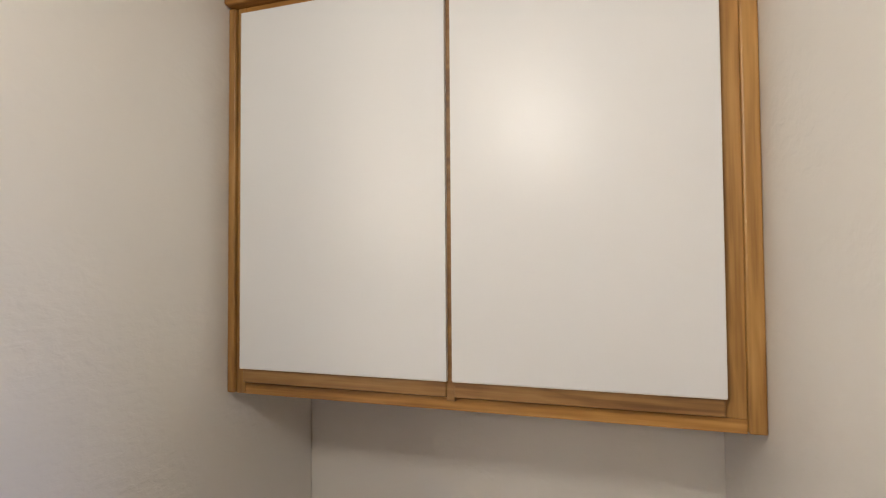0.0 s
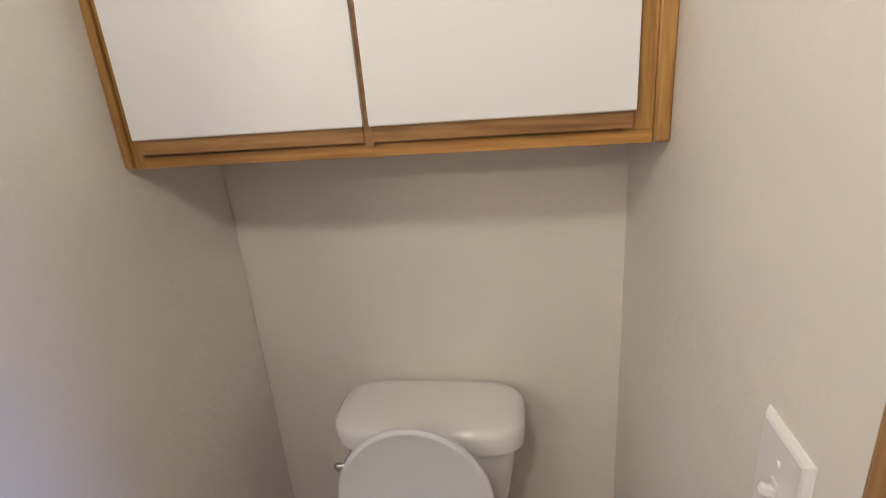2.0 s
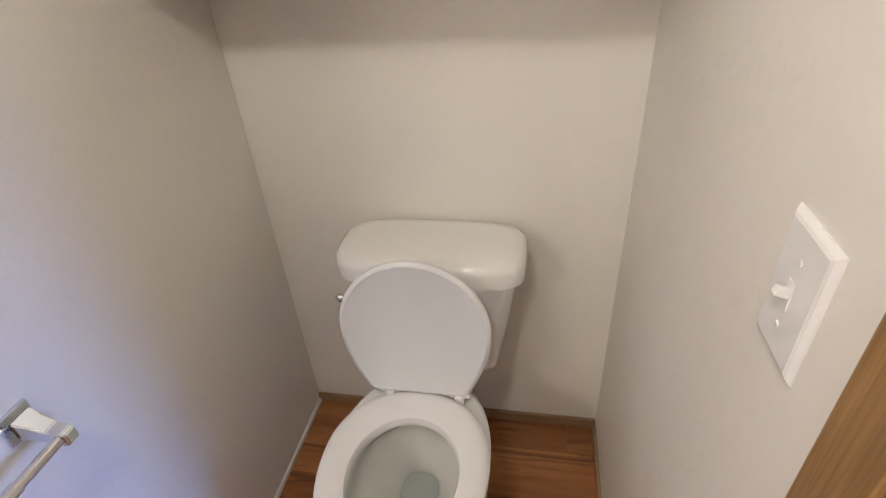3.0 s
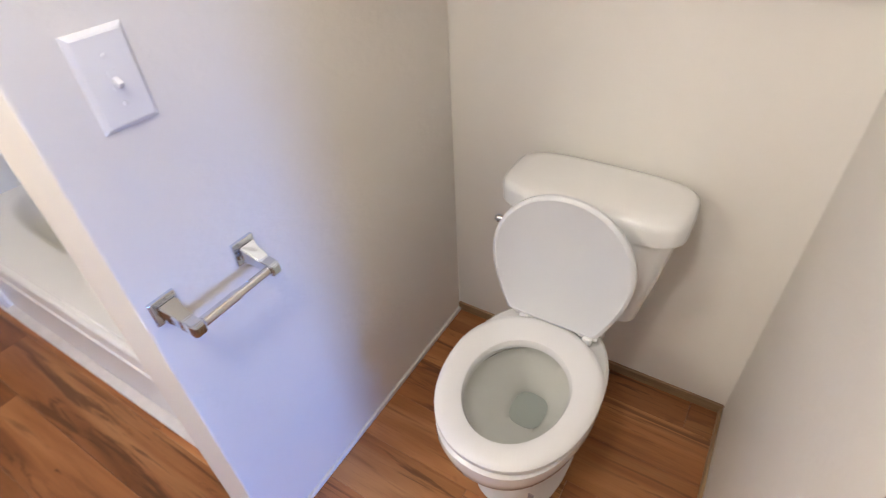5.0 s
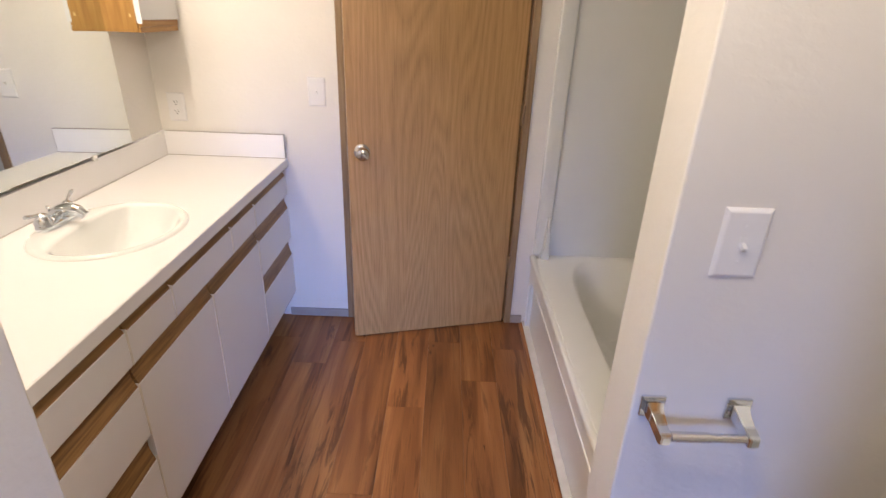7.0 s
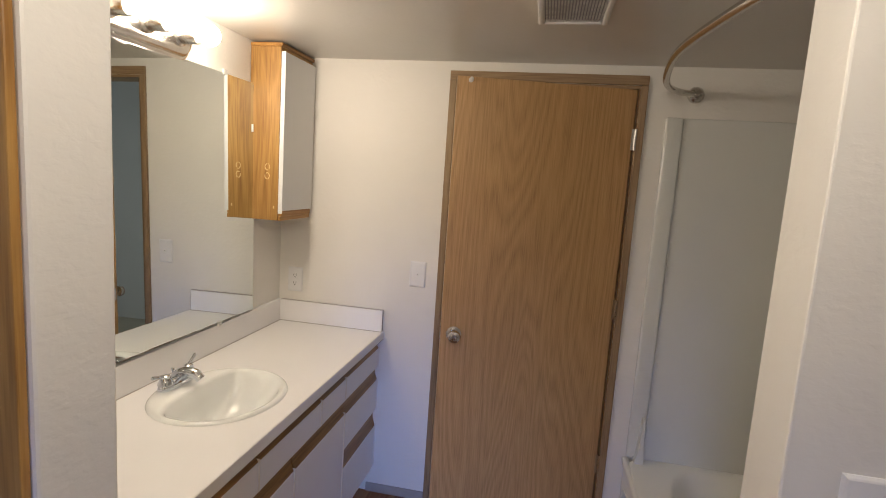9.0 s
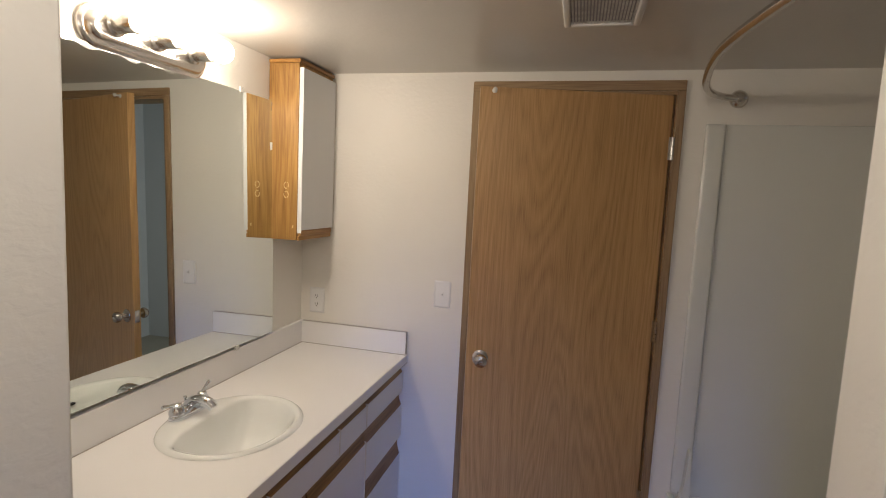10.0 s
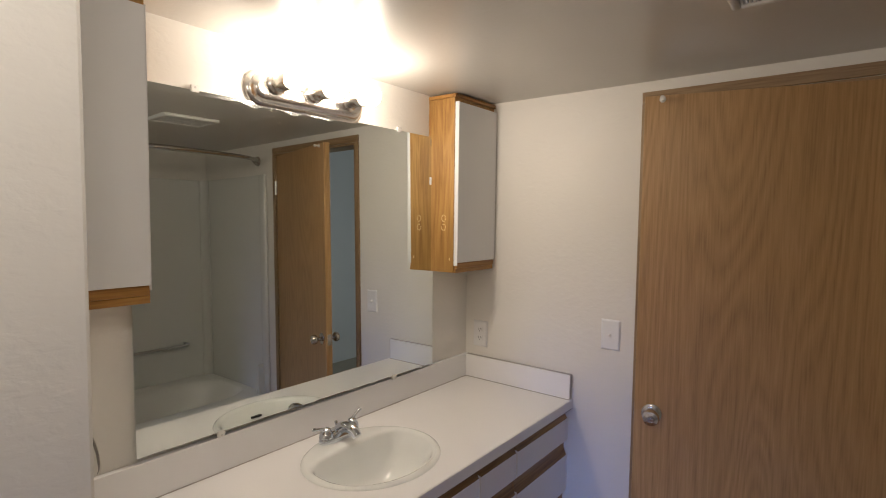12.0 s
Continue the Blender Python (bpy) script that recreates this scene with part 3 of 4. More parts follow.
# ---- plates on the walls ----
def wall_plate(name, place, normal, label, kind_of, group="", tilt=104):
    """A bevelled plate on a wall; normal: +x, -x."""
    w, h = 0.076, 0.121
    s = normal
    x, y, z = place
    t = thing(name, place, label, "outlet" if kind_of == "outlet" else "light switch", group)

    def bx(x0, x1, y0, y1, z0, z1, bev=0.0):
        return B(x + s * x0, x + s * x1, y + y0, y + y1, z + z0, z + z1, bev)
    bm = bmesh.new()
    rings = []
    for g, d in ((0, 0.0002), (0, 0.002), (0.004, 0.0052), (0.007, 0.0064)):
        rings.append([Vector((x + s * d, y + a * (w / 2 - g), z + b_ * (h / 2 - g))) for a, b_ in ((-1, -1), (1, -1), (1, 1), (-1, 1))])
    part("plate", loft(bm, rings, True, True), M_PLATE, t)
    if kind_of == "outlet":
        for dz in (-0.0195, 0.0195):
            f = part("socket", prism(bmesh.new(), [Vector((x + s * 0.0066, y + p.x, z + dz + p.y)) for p in oval(0, 0, 0, 0.0165, 0.0145, 24, 3)], (s * 0.0022, 0, 0)), M_PLATE, t)
            for dy, hh in ((-0.0065, 0.0045), (0.0065, 0.0055)):
                part("slot", bx(0.0087, 0.0092, dy - 0.0011, dy + 0.0011, dz + 0.003 - hh, dz + 0.003 + hh), M_SLOT, f)
            part("earth_hole", bx(0.0087, 0.0092, -0.0025, 0.0025, dz - 0.010, dz - 0.0055), M_SLOT, f)
        screws = (0,)
    else:
        part("toggle_collar", bx(0.0066, 0.0078, -0.0055, 0.0055, -0.0125, 0.0125), M_PLATE, t)
        bm = B(-0.0042, 0.0042, -0.0036, 0.0036, 0, 0.0125, 0.0014)
        bmesh.ops.transform(bm, verts=bm.verts[:], matrix=Matrix.Translation((x + s * 0.006, y, z + 0.001)) @ Matrix.Rotation(radians(s * tilt), 4, "Y"))
        part("toggle", bm, M_PLATE, t)
        screws = (-0.030, 0.030)
    for dz in screws:
        bm = lathe(bmesh.new(), [(0.0032, 0), (0.003, 0.001), (0.001, 0.0014)], (x + s * 0.0066, y, z + dz), (s, 0, 0), 12)
        part("screw", bm, M_PLATE, t, smooth=True)
    return t


wall_plate("light_switch", (0, -0.796, 1.128), 1, "white toggle light switch on the partition wall", "switch", "light switches", 122)
wall_plate("light_switch", (XE, -0.699, 1.067), -1, "white toggle light switch beside the entrance casing", "switch", "light switches", 72)
wall_plate("light_switch", (XW, -1.838, 1.121), 1, "white toggle light switch between vanity and door", "switch", "light switches")
wall_plate("wall_outlet", (XW, -2.453, 1.036), 1, "white double electrical outlet above the backsplash", "outlet")


# ---- paper holder ----
M_ROLL = mat("silver_roller", (0.70, 0.70, 0.70), 0.24, 1.0, vary=0.03)


def paper_holder():
    t = thing("toilet_paper_holder", (0, -0.785, 0.773), "empty chrome toilet paper holder on the partition wall", "paper holder")
    for y in (-0.862, -0.702):
        p = part("wall_plate", B(0.0004, 0.007, y - 0.034, y + 0.012, 0.772, 0.818, 0.002), M_CHROME, t)
        rings = []
        for x, hw, z0, z1 in ((0.0072, 0.016, 0.775, 0.806), (0.022, 0.012, 0.768, 0.794), (0.040, 0.0105, 0.759, 0.783), (0.058, 0.0105, 0.753, 0.777), (0.063, 0.008, 0.756, 0.774)):
            yy = y - 0.008 * (1 - x / 0.07)
            rings.append([Vector((x, yy - hw, z0)), Vector((x, yy + hw, z0)), Vector((x, yy + hw, z1)), Vector((x, yy - hw, z1))])
        bm = loft(bmesh.new(), rings, True, True)
        bmesh.ops.bevel(bm, geom=bm.edges[:], offset=0.0015, segments=2, affect="EDGES")
        part("arm", bm, M_CHROME, p)
    bm = rod(bmesh.new(), (0.052, -0.851, 0.767), (0.052, -0.780, 0.767), 0.0095)
    rod(bm, (0.052, -0.7805, 0.767), (0.052, -0.714, 0.767), 0.0078)
    part("roller", bm, M_ROLL, t, "silver spring roller", True)


paper_holder()


# ---- tub and surround ----
def bathtub():
    x0, x1, y0, y1, zr = XW + 0.004, PX0 - 0.004, -0.839, -0.004, 0.395
    cx, cy = (x0 + x1) / 2, (y0 + y1) / 2 + 0.004
    hx, hy = (x1 - x0) / 2, (y1 - y0) / 2
    t = thing("bathtub", (cx, cy, 0), "white fibreglass bathtub with a panelled apron", "bathtub")
    n = 72
    yr = -0.41
    rings = [oval(cx, cy, zr - 0.03, hx - 0.004, hy - 0.004, n, 14), oval(cx, cy, zr - 0.008, hx - 0.002, hy - 0.003, n, 14), oval(cx, cy, zr, hx - 0.010, hy - 0.011, n, 14), oval(cx, cy, zr + 0.0004, hx - 0.014, hy - 0.016, n, 14), oval(cx, yr, zr + 0.001, hx - 0.044, 0.302, n, 4.1),
             oval(cx, yr, zr - 0.001, hx - 0.050, 0.296, n, 4.0), oval(cx, yr, zr - 0.010, hx - 0.060, 0.286, n, 3.8), oval(cx, yr, zr - 0.05, hx - 0.082, 0.272, n, 3.6),
             oval(cx, yr, 0.12, hx - 0.20, 0.24, n, 3.4), oval(cx, yr, 0.075, hx - 0.25, 0.20, n, 3.2), oval(cx, yr, 0.07, hx - 0.5, 0.08, n, 2.5)]
    part("basin", loft(bmesh.new(), rings, False, True), M_TUB, t, smooth=True)
    bm = B(x0, x1, y0 + 0.024, y0 + 0.040, 0.001, zr - 0.028)
    part("apron", bm, M_TUB, t)
    # raised band under the rim that turns down at both ends with an eased corner
    r, xa, xb, zb = 0.085, x0 + 0.045, x1 - 0.100, 0.288
    ring = [(x0, 0.001), (x0, zr - 0.012), (x1, zr - 0.012), (x1, 0.001), (xb, 0.001)]
    ring += [(xb - r + r * math.cos(radians(10 * k)), zb - r + r * math.sin(radians(10 * k))) for k in range(10)]
    ring += [(xa + r - r * math.sin(radians(10 * k)), zb - r + r * math.cos(radians(10 * k))) for k in range(10)] + [(xa, 0.001)]
    bm = prism(bmesh.new(), [Vector((p[0], y0 + 0.0238, p[1])) for p in ring], (0, -0.0205, 0))
    bmesh.ops.bevel(bm, geom=[e for e in bm.edges if all(v.co.y < y0 + 0.005 for v in e.verts)], offset=0.008, segments=3, affect="EDGES")
    part("apron_border", bm, M_TUB, t, "raised moulded border of the apron", True)
    part("apron_bead", tube(bmesh.new(), [Vector((p[0], y0 + 0.004, p[1] + (0.004 if 4 < k < 25 else 0.0))) for k, p in enumerate(ring[4:])], 0.0055, 10), M_TUB, t, "rounded bead round the recessed panel", True)
    part("rim_lip", B(x0, x1, y0 - 0.006, y0 + 0.018, zr - 0.034, zr - 0.003, 0.009, 4), M_TUB, t, smooth=True)
    part("caulk_line", B(x0, x1, y0 - 0.008, y0 + 0.0235, 0.0004, 0.011, 0.003), M_CAULK, t, "white caulk along the floor")
    return t


bathtub()


def surround():
    """Three panels with rounded corners and a front flange at both ends."""
    t = thing("tub_surround", (-0.83, -0.02, 0.395), "white fibreglass tub surround on three walls", "tub surround")
    x0, x1, z0, z1, yf = XW + 0.001, PX0 - 0.001, 0.392, 1.880, -0.812
    d = 0.012
    part("back_panel", B(x0 + 0.062, x1 - 0.062, -d, -0.001, z0, z1, 0.003), M_TUB_SHADED, t)
    part("side_panel", B(x0, x0 + d, yf + 0.052, -0.062, z0, z1, 0.003), M_TUB_SHADED, t)
    part("side_panel", B(x1 - d, x1, yf + 0.052, -0.062, z0, z1, 0.003), M_TUB_SHADED, t)
    for cx, a0 in ((x0 + 0.062, 90), (x1 - 0.062, 0)):
        pts = [(cx + 0.0615 * math.cos(radians(a0 + 90 * k / 8)), -0.062 + 0.0615 * math.sin(radians(a0 + 90 * k / 8))) for k in range(9)]
        inn = [(cx + 0.044 * math.cos(radians(a0 + 90 * k / 8)), -0.062 + 0.044 * math.sin(radians(a0 + 90 * k / 8))) for k in range(9)]
        ring = [Vector((p[0], p[1], z0)) for p in pts] + [Vector((p[0], p[1], z0)) for p in inn[::-1]]
        part("corner_cove", prism(bmesh.new(), ring, (0, 0, z1 - z0)), M_TUB_SHADED, t, smooth=True)
    for xa, s in ((x0, 1), (x1, -1)):
        part("front_flange", B(xa, xa + s * 0.024, yf - 0.020, yf + 0.0515, z0 + 0.004, z1 + 0.001, 0.011, 4), M_TUB_SHADED, t, smooth=True)
        prof = ((0.006, 0.004), (0.012, 0.020), (0.018, 0.055), (0.022, 0.110), (0.025, 0.165), (0.027, 0.205), (0.034, 0.208), (0.037, 0.150), (0.040, 0.080), (0.048, 0.004))
        bm = prism(bmesh.new(), [Vector((xa + s * 0.0245, yf + a, z0 + b_)) for a, b_ in prof], (s * 0.046, 0, 0))
        bmesh.ops.bevel(bm, geom=bm.edges[:], offset=0.003, segments=2, affect="EDGES")
        part("splash_fin", bm, M_TUB_SHADED, t, "small moulded splash fin", True)
    b = part("grab_bar", rod(bmesh.new(), (-1.345, -0.062, 0.655), (-0.70, -0.062, 0.655), 0.010), M_STEEL, t, "dull metal bar on the back panel", True)
    for bx in (-1.338, -0.705):
        part("bracket", B(bx - 0.012, bx + 0.012, -0.073, -d - 0.0003, 0.642, 0.668, 0.003), M_STEEL, b)


surround()


def shower_rod():
    t = thing("shower_rod", (-0.83, -0.9, 1.99), "curved brushed-metal shower curtain rod between the walls", "shower rod")
    z = 1.975
    pts = bezier([(XW + 0.012, -0.725, z), (XW + 0.030, -0.753, z), (-1.475, -0.803, z), (-1.385, -0.860, z), (-1.19, -0.910, z), (-0.84, -0.948, z), (-0.48, -0.910, z), (-0.285, -0.860, z), (-0.195, -0.803, z), (PX0 - 0.030, -0.753, z), (PX0 - 0.012, -0.725, z)], 8)
    part("rod", tube(bmesh.new(), pts, 0.0125, 16), M_NICKEL, t, smooth=True)
    for x, s in ((XW, 1), (PX0, -1)):
        prof = [(0.033, 0.0005), (0.033, 0.004), (0.029, 0.012), (0.020, 0.018), (0.017, 0.028), (0.010, 0.032)]
        f = part("flange", lathe(bmesh.new(), prof, (x, -0.725, z), (s, 0, 0), 28), M_NICKEL, t, "round brushed-metal wall flange", True)
        part("screw", lathe(bmesh.new(), [(0.006, 0), (0.0055, 0.003), (0.002, 0.005)], (x + s * 0.031, -0.710, z), (s, 0, 0), 12), M_CHROME, f, smooth=True)


shower_rod()


# ---- the ajar door ----
def door_leaf():
    hinge = Vector((XW + 0.006, DY1 - 0.008, 0))
    w, h, th = 0.753, 1.978, 0.035
    t = new("door_1")
    t.empty_display_size = 0.05
    ORIGIN[t] = Vector((0, 0, 0))
    tagged(t, "oak laminate flush door standing ajar", "door", kind="structure")
    part("leaf", B(-th, 0, -w, -0.006, 0.010, h + 0.010, 0.0015), M_DOOR, t)
    for x, s in ((0, 1), (-th, -1)):
        prof = [(0.033, 0.0004), (0.033, 0.004), (0.027, 0.008), (0.012, 0.010), (0.0105, 0.026), (0.016, 0.031), (0.026, 0.040), (0.0275, 0.050), (0.023, 0.060), (0.012, 0.064), (0.010, 0.062), (0.001, 0.0625)]
        k = part("knob", lathe(bmesh.new(), prof, (x, -w + 0.056, 0.912), (s, 0, 0), 28), M_NICKEL, t, "round brushed-nickel door knob", True)
        part("key_button", lathe(bmesh.new(), [(0.007, 0), (0.006, 0.003), (0.001, 0.0035)], (x + s * 0.0622, -w + 0.056, 0.912), (s, 0, 0), 14), M_CHROME, k, smooth=True)
    part("latch_plate", B(-th + 0.006, -0.006, -w - 0.0016, -w - 0.0002, 0.882, 0.942), M_NICKEL, t)
    for z in (1.785, 1.055, 0.335):
        bm = B(-0.0005, 0.0014, -0.010, -0.001, z - 0.044, z + 0.044)
        for k in range(5):
            rod(bm, (0.006, 0.004, z - 0.044 + k * 0.0178), (0.006, 0.004, z - 0.028 + k * 0.0178), 0.0062, seg=12)
        part("hinge", bm, M_STEEL if z > 1.5 else M_CASE, t, "bright steel butt hinge" if z > 1.5 else "painted-over butt hinge")
    s = part("door_stop", lathe(bmesh.new(), [(0.010, 0.0003), (0.010, 0.002), (0.005, 0.004), (0.0045, 0.022), (0.008, 0.023), (0.008, 0.030), (0.005, 0.032)], (0, -w + 0.055, h - 0.004), (1, 0, 0), 16), M_RUBBER, t, "small white door stop", True)
    t.matrix_world = pose(hinge.x, hinge.y, 0, 0, 0, 14.5)
    return t


door_leaf()


# ---- vanity ----
VF, CT = -2.008, 0.828          # cabinet front face, counter top
VX0, VX1 = XW + 0.003, SX0 - 0.003


M_PULL = wood("golden_oak_pull", (0.40, 0.225, 0.078), (0.30, 0.16, 0.053), (0.17, 0.083, 0.027), "x", 0.42, 60, 6.0)


def vanity():
    v = thing("vanity_cabinet", (-0.65, -2.28, 0), "long vanity cabinet with white fronts and brown oak finger pulls", "vanity")
    yf = VF - 0.019
    part("body", B(VX0, VX1, YS + 0.003, yf, 0.10, 0.660), M_DARKOAK_SHADE, v)
    part("face_frame", B(VX0, VX1, yf - 0.018, yf, 0.6605, CT - 0.040), M_DARKOAK_SHADE, v)
    part("toe_kick", B(VX0, VX1, yf - 0.07, yf - 0.055, 0.001, 0.0995), M_SEAM_SHADE, v, "dark recessed toe kick")
    banks = ((VX1, -0.243), (-0.249, -0.683), (-0.689, -1.117), (-1.123, VX0))

    def front(name, xa, xb, z0, z1, pull, label):
        d = part(name, B(xb, xa, yf + 0.0005, VF, z0, z1, 0.0012), M_LAMV, v, label)
        h = pull
        prof = [(yf + 0.0005, z1 + 0.0005), (VF - 0.002, z1 + 0.0005), (VF - 0.003, z1 + 0.004), (VF - 0.009, z1 + h * 0.30), (VF - 0.0135, z1 + h * 0.52), (VF - 0.0145, z1 + h * 0.70), (VF - 0.012, z1 + h * 0.90), (VF - 0.010, z1 + h), (yf + 0.0005, z1 + h)]
        part("finger_pull", prism(bmesh.new(), [Vector((xb + 0.001, p[0], p[1])) for p in prof], (xa - xb - 0.002, 0, 0)), M_PULL, d, "brown oak finger pull", True)
        part("edge_strip", B(xb - 0.0050, xb - 0.0006, yf + 0.001, VF + 0.0022, z0 + 0.001, z1 + 0.008, 0.001), M_EDGE, d)
        return d
    tops = ((VX1, -0.243), (-0.249, -0.462), (-0.468, -0.883), (-0.889, -1.117), (-1.123, VX0))
    for i, (a, b_) in enumerate(tops):
        front("drawer_front" if i in (0, 4) else "false_front", a, b_, 0.650, 0.742, 0.0455, "white laminate front")
    for a, b_ in (banks[0], banks[3]):
        front("drawer_front", a, b_, 0.432, 0.585, 0.0645, "white laminate drawer front")
        front("drawer_front", a, b_, 0.135, 0.348, 0.083, "white laminate drawer front")
    for a, b_ in banks[1:3]:
        front("door", a, b_, 0.135, 0.590, 0.0595, "white laminate cabinet door")
    return v


vanity()


def countertop():
    c = thing("countertop", (-0.65, -2.28, CT), "white laminate countertop with a straight backsplash", "countertop")
    yf = VF + 0.020
    cxs, cys, ax, ay = SINK
    n = 64
    # slab with an oval hole for the sink
    hole = oval(cxs, cys, CT, ax - 0.014, ay - 0.014, n)
    outer = []
    for p in hole:
        d = Vector((p.x - cxs, p.y - cys))
        k = min(((VX1 - cxs) / d.x if d.x > 1e-6 else (VX0 - cxs) / d.x if d.x < -1e-6 else 1e9), ((yf - 0.004 - cys) / d.y if d.y > 1e-6 else (YS + 0.001 - cys) / d.y if d.y < -1e-6 else 1e9))
        outer.append(Vector((cxs + d.x * k, cys + d.y * k, CT)))
    corners = [Vector((x, y, CT)) for x in (VX0, VX1) for y in (YS + 0.001, yf - 0.004)]
    for cc in corners:
        i = min(range(n), key=lambda j: (outer[j] - cc).length)
        outer[i] = cc
    low = [p - Vector((0, 0, 0.038)) for p in outer]
    lowh = [p - Vector((0, 0, 0.038)) for p in hole]
    bm = loft(bmesh.new(), [lowh, hole, outer, low, lowh])
    part("slab", bm, M_TOP, c)
    part("front_edge", B(VX0, VX1, yf - 0.0038, yf, CT - 0.038, CT - 0.0004, 0.0012), M_TOP, c)
    part("edge_seam", B(VX0, VX1, yf - 0.0036, yf + 0.0004, CT - 0.0385, CT - 0.0372), M_SEAM_SHADE, c, "thin dark seam under the edge")
    part("backsplash", B(VX0 + 0.02, VX1, YS + 0.0005, YS + 0.019, CT + 0.0006, CT + 0.105, 0.0015), M_TOP, c)
    part("side_splash", B(VX0, VX0 + 0.0195, YS + 0.0005, yf - 0.006, CT + 0.0006, CT + 0.105, 0.0015), M_TOP, c)
    part("caulk_line", B(VX0 + 0.02, VX1, YS + 0.019, YS + 0.0225, CT + 0.0002, CT + 0.0020), M_LINE, c, "thin grey joint along the backsplash")
    part("edge_line", B(VX0 + 0.001, VX0 + 0.0197, YS + 0.020, yf - 0.0062, CT + 0.1051, CT + 0.1058), M_LINE, c, "dark laminate edge line")
    part("edge_line", B(VX0 + 0.001, VX0 + 0.0197, yf - 0.0060, yf - 0.0054, CT + 0.001, CT + 0.1055), M_LINE, c)
    part("caulk_line", B(VX0 + 0.0195, VX0 + 0.023, YS + 0.023, yf - 0.006, CT + 0.0002, CT + 0.0025), M_LINE, c)


SINK = (-0.656, -2.260, 0.229, 0.203)
countertop()


def sink():
    cx, cy, ax, ay = SINK
    s = thing("sink", (cx, cy, CT), "oval off-white drop-in sink in the countertop", "sink")
    n = 64
    bx, by, iax, iaf, iab = cx, cy + 0.010, ax - 0.026, ay - 0.036, 0.104     # bowl: half width, half depth to the front and to the back

    def bowl(z, g, gf, gb, dy=0.0):
        front = oval(bx, by + dy, CT + z, iax - g, iaf - gf, n, 2.1, iab - gb)
        back = oval(bx, by + dy, CT + z, iax - g, iaf - gf, n, 3.6, iab - gb)
        return [b_ if b_.y < by + dy else a for a, b_ in zip(front, back)]
    rings = [oval(cx, cy, CT + 0.0004, ax, ay, n), oval(cx, cy, CT + 0.0025, ax - 0.001, ay - 0.001, n), oval(cx, cy, CT + 0.0065, ax - 0.006, ay - 0.006, n), oval(cx, cy, CT + 0.0095, ax - 0.014, ay - 0.014, n),
             bowl(0.0095, -0.010, -0.010, -0.010), bowl(0.0070, -0.002, -0.002, -0.002), bowl(-0.001, 0.006, 0.007, 0.004), bowl(-0.05, 0.026, 0.036, 0.010), bowl(-0.10, 0.062, 0.076, 0.022),
             bowl(-0.132, 0.115, 0.110, 0.050), oval(bx, by, CT - 0.142, 0.028, 0.028, n)]
    part("basin", loft(bmesh.new(), rings, False, False), M_SINK, s, smooth=True)
    d = part("drain", lathe(bmesh.new(), [(0.029, 0), (0.029, 0.003), (0.022, 0.004), (0.02, 0.001), (0.012, 0.006), (0.001, 0.007)], (bx, by, CT - 0.142), (0, 0, 1), 24), M_CHROME, s, "chrome pop-up drain", True)
    part("overflow_slot", B(bx - 0.022, bx + 0.022, by + iaf - 0.036, by + iaf - 0.016, CT - 0.038, CT - 0.031, 0.002), M_SLOT, s, "dark overflow slot")


sink()


def faucet():
    cx, cy, z = -0.662, -2.424, CT + 0.0104
    f = thing("faucet", (cx, cy, z), "chrome two-handle bathroom faucet on the sink", "faucet")
    base = [oval(cx, cy, z + h, a, b_, 40, 2.6) for h, a, b_ in ((0, 0.080, 0.026), (0.008, 0.081, 0.028), (0.018, 0.077, 0.026), (0.026, 0.066, 0.021), (0.030, 0.050, 0.014))]
    part("base", loft(bmesh.new(), base, True, True), M_CHROME, f, smooth=True)
    pts = bezier([(cx, cy - 0.002, z + 0.020), (cx, cy + 0.012, z + 0.036), (cx, cy + 0.040, z + 0.045), (cx, cy + 0.070, z + 0.042), (cx, cy + 0.088, z + 0.027)], 7)
    part("spout", tube(bmesh.new(), pts, [0.021 - 0.006 * i / (len(pts) - 1) for i in range(len(pts))], 18), M_CHROME, f, smooth=True)
    part("lift_rod", lathe(bmesh.new(), [(0.003, 0), (0.003, 0.020), (0.006, 0.023), (0.006, 0.028), (0.002, 0.030)], (cx, cy - 0.018, z + 0.022), (0, 0, 1), 12), M_CHROME, f, smooth=True)
    for s, lift in ((-1, 0.021), (1, 0.007)):
        hx = cx + s * 0.055
        h = part("handle", lathe(bmesh.new(), [(0.024, 0), (0.023, 0.008), (0.019, 0.016), (0.0145, 0.022), (0.015, 0.027), (0.009, 0.032), (0.001, 0.033)], (hx, cy, z + 0.018), (0, 0, 1), 22), M_CHROME, f, smooth=True)
        arm = bezier([(hx, cy, z + 0.044), (hx + s * 0.018, cy - 0.004, z + 0.046 + lift * 0.40), (hx + s * 0.048, cy - 0.010, z + 0.046 + lift)], 5)
        part("lever", tube(bmesh.new(), arm, [0.0072, 0.0066, 0.006, 0.0055, 0.005, 0.0048, 0.0048, 0.005, 0.0056, 0.0064, 0.005], 12), M_CHROME, h, smooth=True)


faucet()


